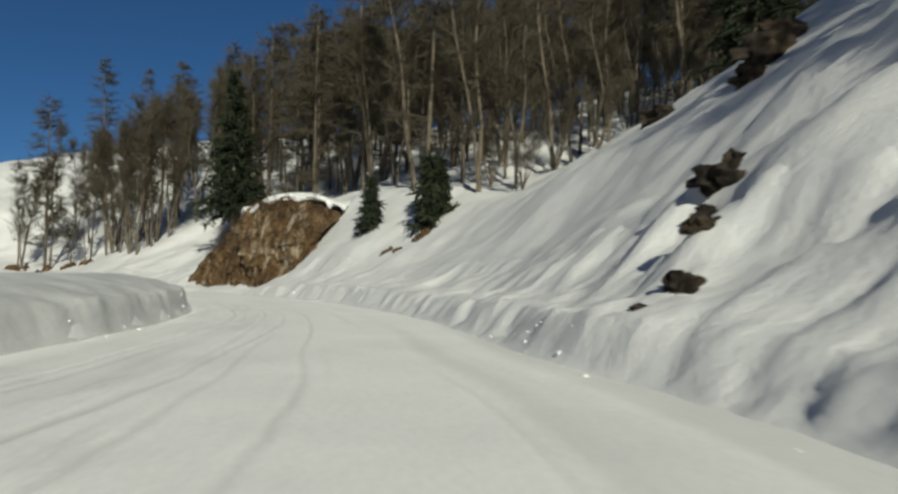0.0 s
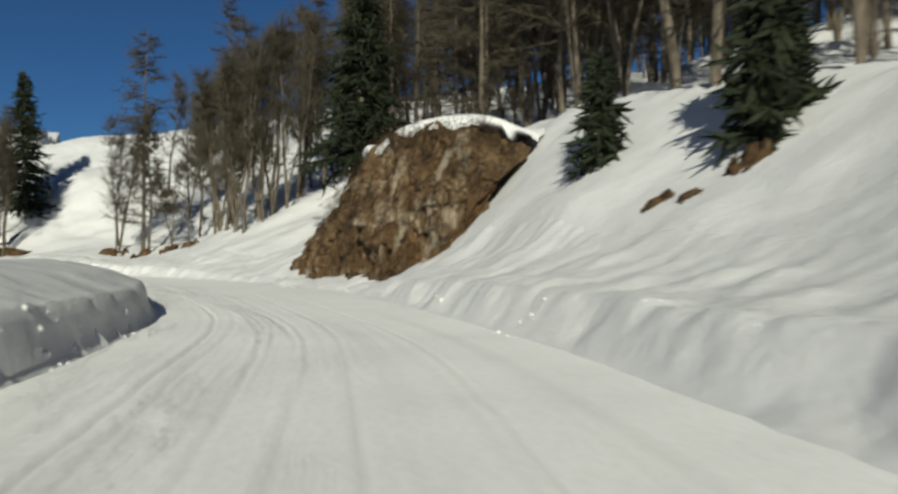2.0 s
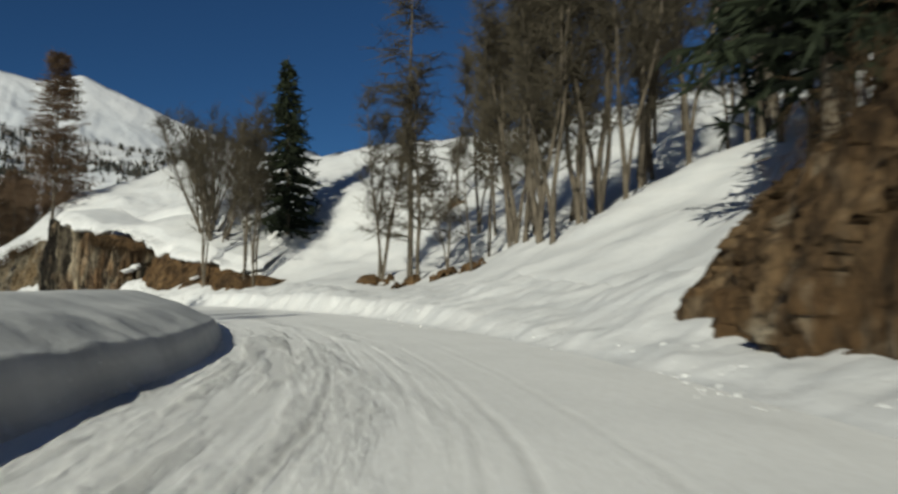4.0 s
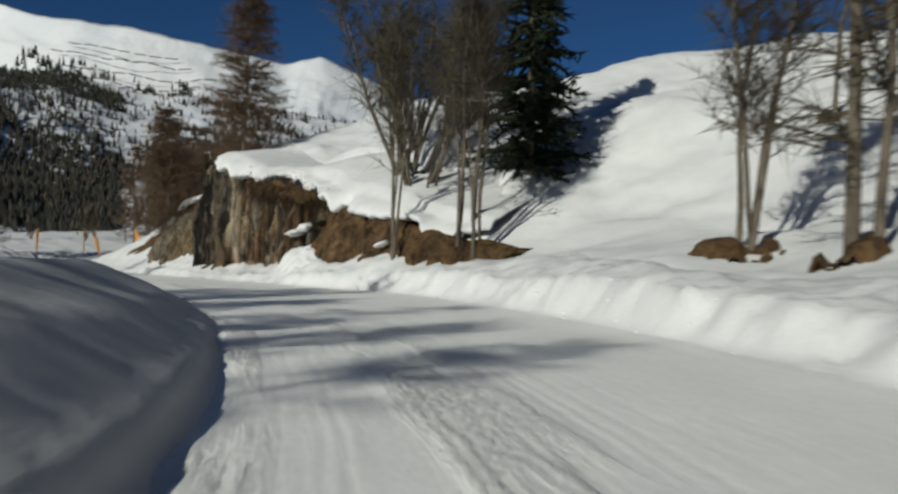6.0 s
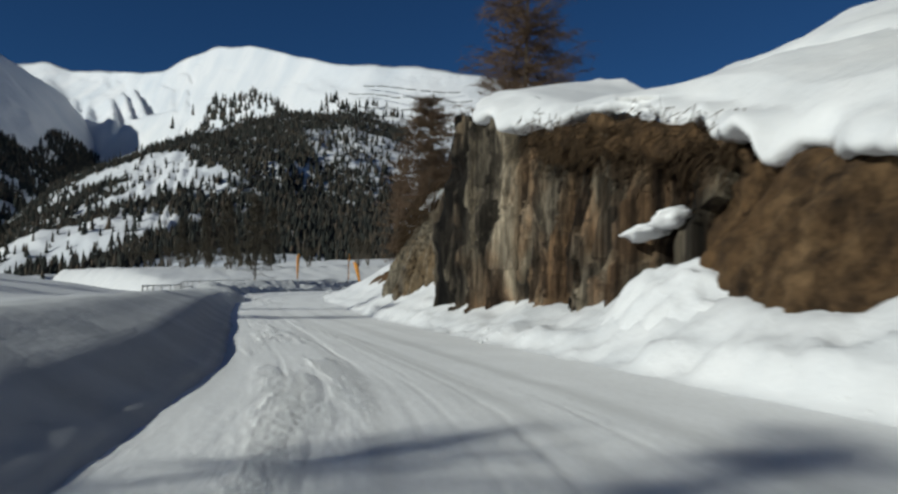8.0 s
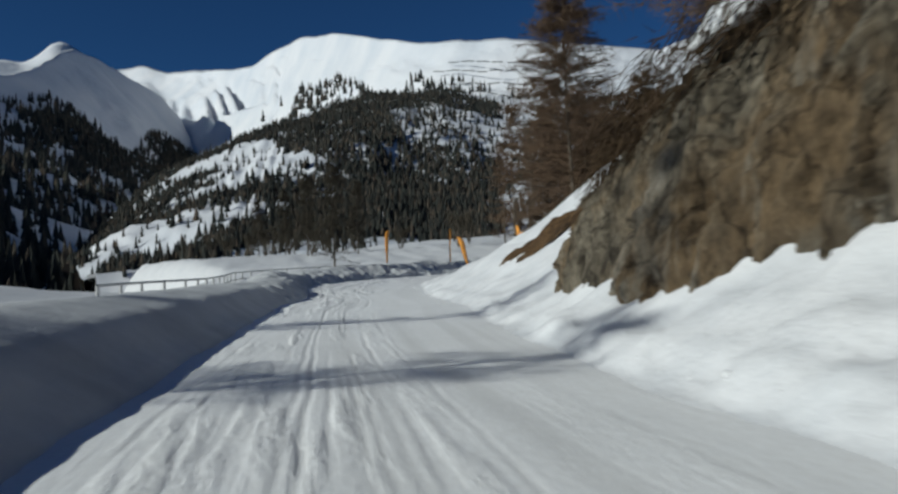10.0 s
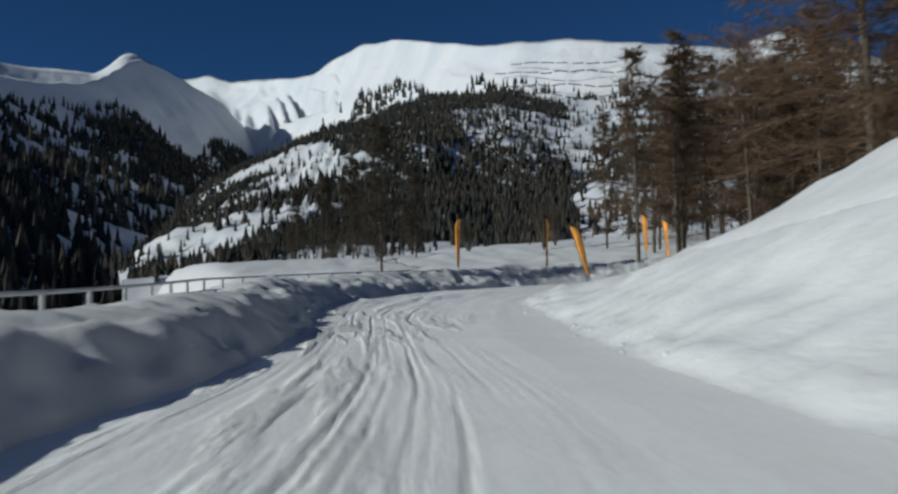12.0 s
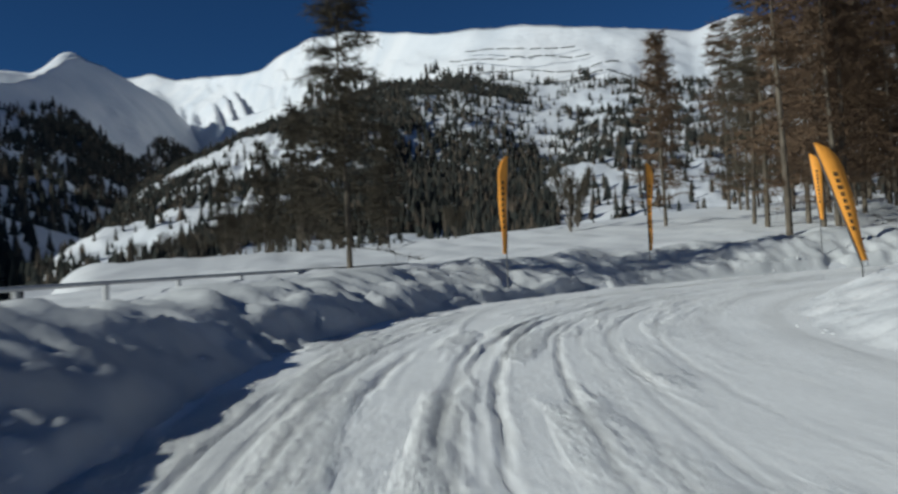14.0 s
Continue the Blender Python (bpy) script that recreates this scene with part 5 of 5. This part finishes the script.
for k in range(16):
    plant(red_larches[k % 3], rs.uniform(-192, -150), rs.uniform(102, 139), rs.uniform(0.9, 1.25), label=LARCH, group="larches round the bend")
plant(dense_larch, -143.6, 74.9, 0.58, label="bare larch on the outside of the bend")
for x, y, z in [(-188.0, 70.2, 0.6), (-180.5, 73.2, 0.7), (-196.0, 66.2, 0.55), (-184.0, 80.2, 0.65)]:
    plant(dense_larch, x, y, z, label="smaller bare larch beyond the bend", group="larches beyond the bend")
for k, (x, y) in enumerate([(-178.6, 73.7), (-190, 70.7), (-196, 80.7), (-188, 86.7), (-200, 88.7), (-182, 95.7), (-175, 92.7), (-205, 66.7), (-210, 76.7), (-225, 52), (-230, 56), (-221, 59.5), (-235, 63), (-228, 67), (-231, 71.5), (-240, 58), (-217, 64), (-226, 75.5), (-238, 68.5), (-222, 70.5), (-214, 60.5), (-233, 77.5)]):
    plant(clumps[k % 2], x, y, rs.uniform(0.35, 0.6), label="leafless brown bush on the snowfield", category="bush", group="bushes beyond the bend")
for proto in (*larches, *red_larches, *big_larches, wide_larch, tall_larch, dense_larch, *bare, *clumps, *birches, *curved, *spruces, small_spruce, red_shrub):
    retire(proto)


# ---- feather flags ----
def feather_flag(base, tip, wide, face):
    """A tall banner on a curved pole; tip: where its top stands from the foot; face: the way along which the cloth is wide."""
    root = new("feather_flag")
    root.location = base
    up, side = Vector(tip), Vector(face).normalized()
    n = 24
    pole = Tubes()
    pole.add([(0, 0, -1.6)] + [tuple(up * f) for f in np.linspace(0, 1, 8)], [0.02] * 7 + [0.014, 0.008], 6)
    mesh_object("pole", pole.verts, pole.faces, POLE, root)
    front = up.cross(side).normalized()
    verts, faces = [], []
    for k in range(n + 1):
        f = 0.04 + 0.96 * k / n
        w = wide * min(1.0, 0.35 + 0.65 * f / 0.8) * (math.sqrt(max(0.02, 1 - ((f - 0.82) / 0.185) ** 2)) if f > 0.82 else 1)
        wave = 0.04 * math.sin(f * 9)
        for s in (0.0, 0.5, 1.0):
            for t in (-0.004, 0.004):
                verts.append(up * f + side * (w * s) + front * (t + wave * s))
    for k in range(n):
        a, b = k * 6, k * 6 + 6
        faces += [(a, a + 2, b + 2, b), (a + 2, a + 4, b + 4, b + 2), (a + 1, b + 1, b + 3, a + 3), (a + 3, b + 3, b + 5, a + 5), (a, b, b + 1, a + 1), (a + 4, a + 5, b + 5, b + 4)]
    banner = mesh_object("banner", verts, faces, BANNER, root)
    for k in range(9):
        f = 0.30 + 0.055 * k
        w = wide * min(1.0, 0.35 + 0.65 * f / 0.8)
        wave = 0.04 * math.sin(f * 9) * 0.5
        c = up * f + side * (w * 0.5) + front * wave
        hx, hz = side * (w * (0.11 if k % 3 else 0.15)), up.normalized() * 0.045
        vs = [c + hx * i + hz * j + front * t for t in (-0.012, 0.012) for i, j in ((-1, -1), (1, -1), (1, 1), (-1, 1))]
        mesh_object("print_bar", vs, [(0, 3, 2, 1), (4, 5, 6, 7), (0, 1, 5, 4), (1, 2, 6, 5), (2, 3, 7, 6), (3, 0, 4, 7)], PRINT, banner, smooth=False)
    return tagged(root, "orange feather flag with dark print planted in the snow", "flag", "flags round the bend")


feather_flag((-142.4, 79.5, 1.65), (0.12, 0.15, 3.0), 0.36, (0.3, -0.95, 0))
feather_flag((-146.6, 85.9, 1.6), (0.05, 0.0, 3.3), 0.3, (0.8, 0.4, 0))
feather_flag((-134.1, 84.9, 1.05), (-0.3, -0.75, 2.6), 0.45, (0.15, 0.98, 0))
feather_flag((-146.4, 92.7, 2.5), (-0.1, -0.25, 2.6), 0.36, (0.6, 0.8, 0))
feather_flag((-147.5, 103.2, float(ground_height(-147.5, 103.2))), (-0.1, -0.1, 3.2), 0.3, (0.6, 0.8, 0))
feather_flag((-137.4, 90.5, 2.0), (-0.1, -0.2, 2.1), 0.3, (0.85, 0.5, 0))


# ---- railing on the outer bank ----
def railing():
    root = new("railing")
    edge = resample(LEFT_EDGE, 1400)
    t = np.gradient(edge, axis=0)
    t /= np.linalg.norm(t, axis=1)[:, None]
    line = edge + np.stack([-t[:, 1], t[:, 0]], 1) * 4.6
    line = line[(line[:, 0] < -96) & (line[:, 0] > -147) & (line[:, 1] < 92)]
    s = np.r_[0, np.cumsum(np.linalg.norm(np.diff(line, axis=0), axis=1))]
    stops = np.arange(0, s[-1], 2.5)
    pts = np.stack([np.interp(stops, s, line[:, k]) for k in range(2)], 1)
    top = road_height(pts[:, 0], pts[:, 1]) + np.interp(-pts[:, 0], [98, 112, 126], [0.95, 0.95, 1.13])
    first = None
    for (x, y), z in zip(pts, top):
        if first is None:
            post = Tubes()
            post.add([(0, 0, -1.6), (0, 0, 0)], [0.055, 0.055], 8)
            first = mesh_object("post", post.verts, post.faces, RAIL, root).data
            root.children[0].location = (x, y, z)
        else:
            p = new("post", first)
            p.parent, p.location = root, (x, y, z)
    for drop in (0.0, 0.45):
        bar = Tubes()
        bar.add([(x, y, z - drop) for (x, y), z in zip(pts, top)], [0.045] * len(pts), 8)
        mesh_object("rail", bar.verts, bar.faces, RAIL, root)
    return tagged(root, "grey steel railing half buried behind the ploughed bank", "railing")


railing()


# ---- loose snow clods along the ploughed edges ----
def clods():
    rs = np.random.RandomState(21)
    verts, faces = [], []
    shape = bmesh.new()
    bmesh.ops.create_icosphere(shape, subdivisions=1, radius=1.0)
    sv = np.array([v.co[:] for v in shape.verts])
    sf = [tuple(v.index for v in f.verts) for f in shape.faces]
    shape.free()
    for edge, sign in ((LEFT_EDGE, -1), (RIGHT_EDGE, 1)):
        t = np.gradient(edge, axis=0)
        t /= np.linalg.norm(t, axis=1)[:, None]
        side = np.stack([t[:, 1], -t[:, 0]], 1) * sign
        ok = np.where((edge[:, 1] > -5) & ((sign > 0) | (edge[:, 0] < -104) | (edge[:, 0] > -22)))[0]
        spots = [(rs.choice(ok), rs.normal(0.15, 0.2)) for _ in range(110)]
        for _ in range(700):
            i, d = spots[rs.randint(len(spots))]
            i = min(len(edge) - 1, max(0, i + int(rs.normal(0, 1.5))))
            d = d + rs.normal(0, 0.12)
            if sign < 0 and edge[i, 0] > -22:
                d = -0.3 * abs(d)
            p = edge[i] + side[i] * d + rs.normal(0, 0.12, 2)
            r = 0.014 + 0.045 * rs.rand() ** 4
            z = max(float(road_height(p[0], p[1])), 0.0) if d < 0 else None
            verts.append((p, r, z, rs.rand(3)))
    xy = np.array([v[0] for v in verts])
    gz = road_height(xy[:, 0], xy[:, 1])
    for bank in (bank_left, bank_right):
        tree = BVHTree.FromPolygons([v.co for v in bank.data.vertices], [p.vertices for p in bank.data.polygons])
        for i, (x, y) in enumerate(xy):
            hit = tree.ray_cast(Vector((x, y, 20)), Vector((0, 0, -1)))[0]
            if hit:
                gz[i] = max(gz[i], hit.z)
    out = []
    for (p, r, z, q), g in zip(verts, gz):
        k = len(out)
        w = sv * (0.75 + 0.5 * rs.rand(len(sv), 1)) * r * (0.7 + 0.6 * q)
        out.extend((w + (p[0], p[1], g - r * 0.4)).tolist())
        faces.extend([(a + k, b + k, c + k) for a, b, c in sf])
    ob = mesh_object("snow_clods", out, faces, CLOD_SNOW)
    return tagged(ob, "loose lumps of ploughed snow along the road edges", "snow", kind="stuff")


clods()
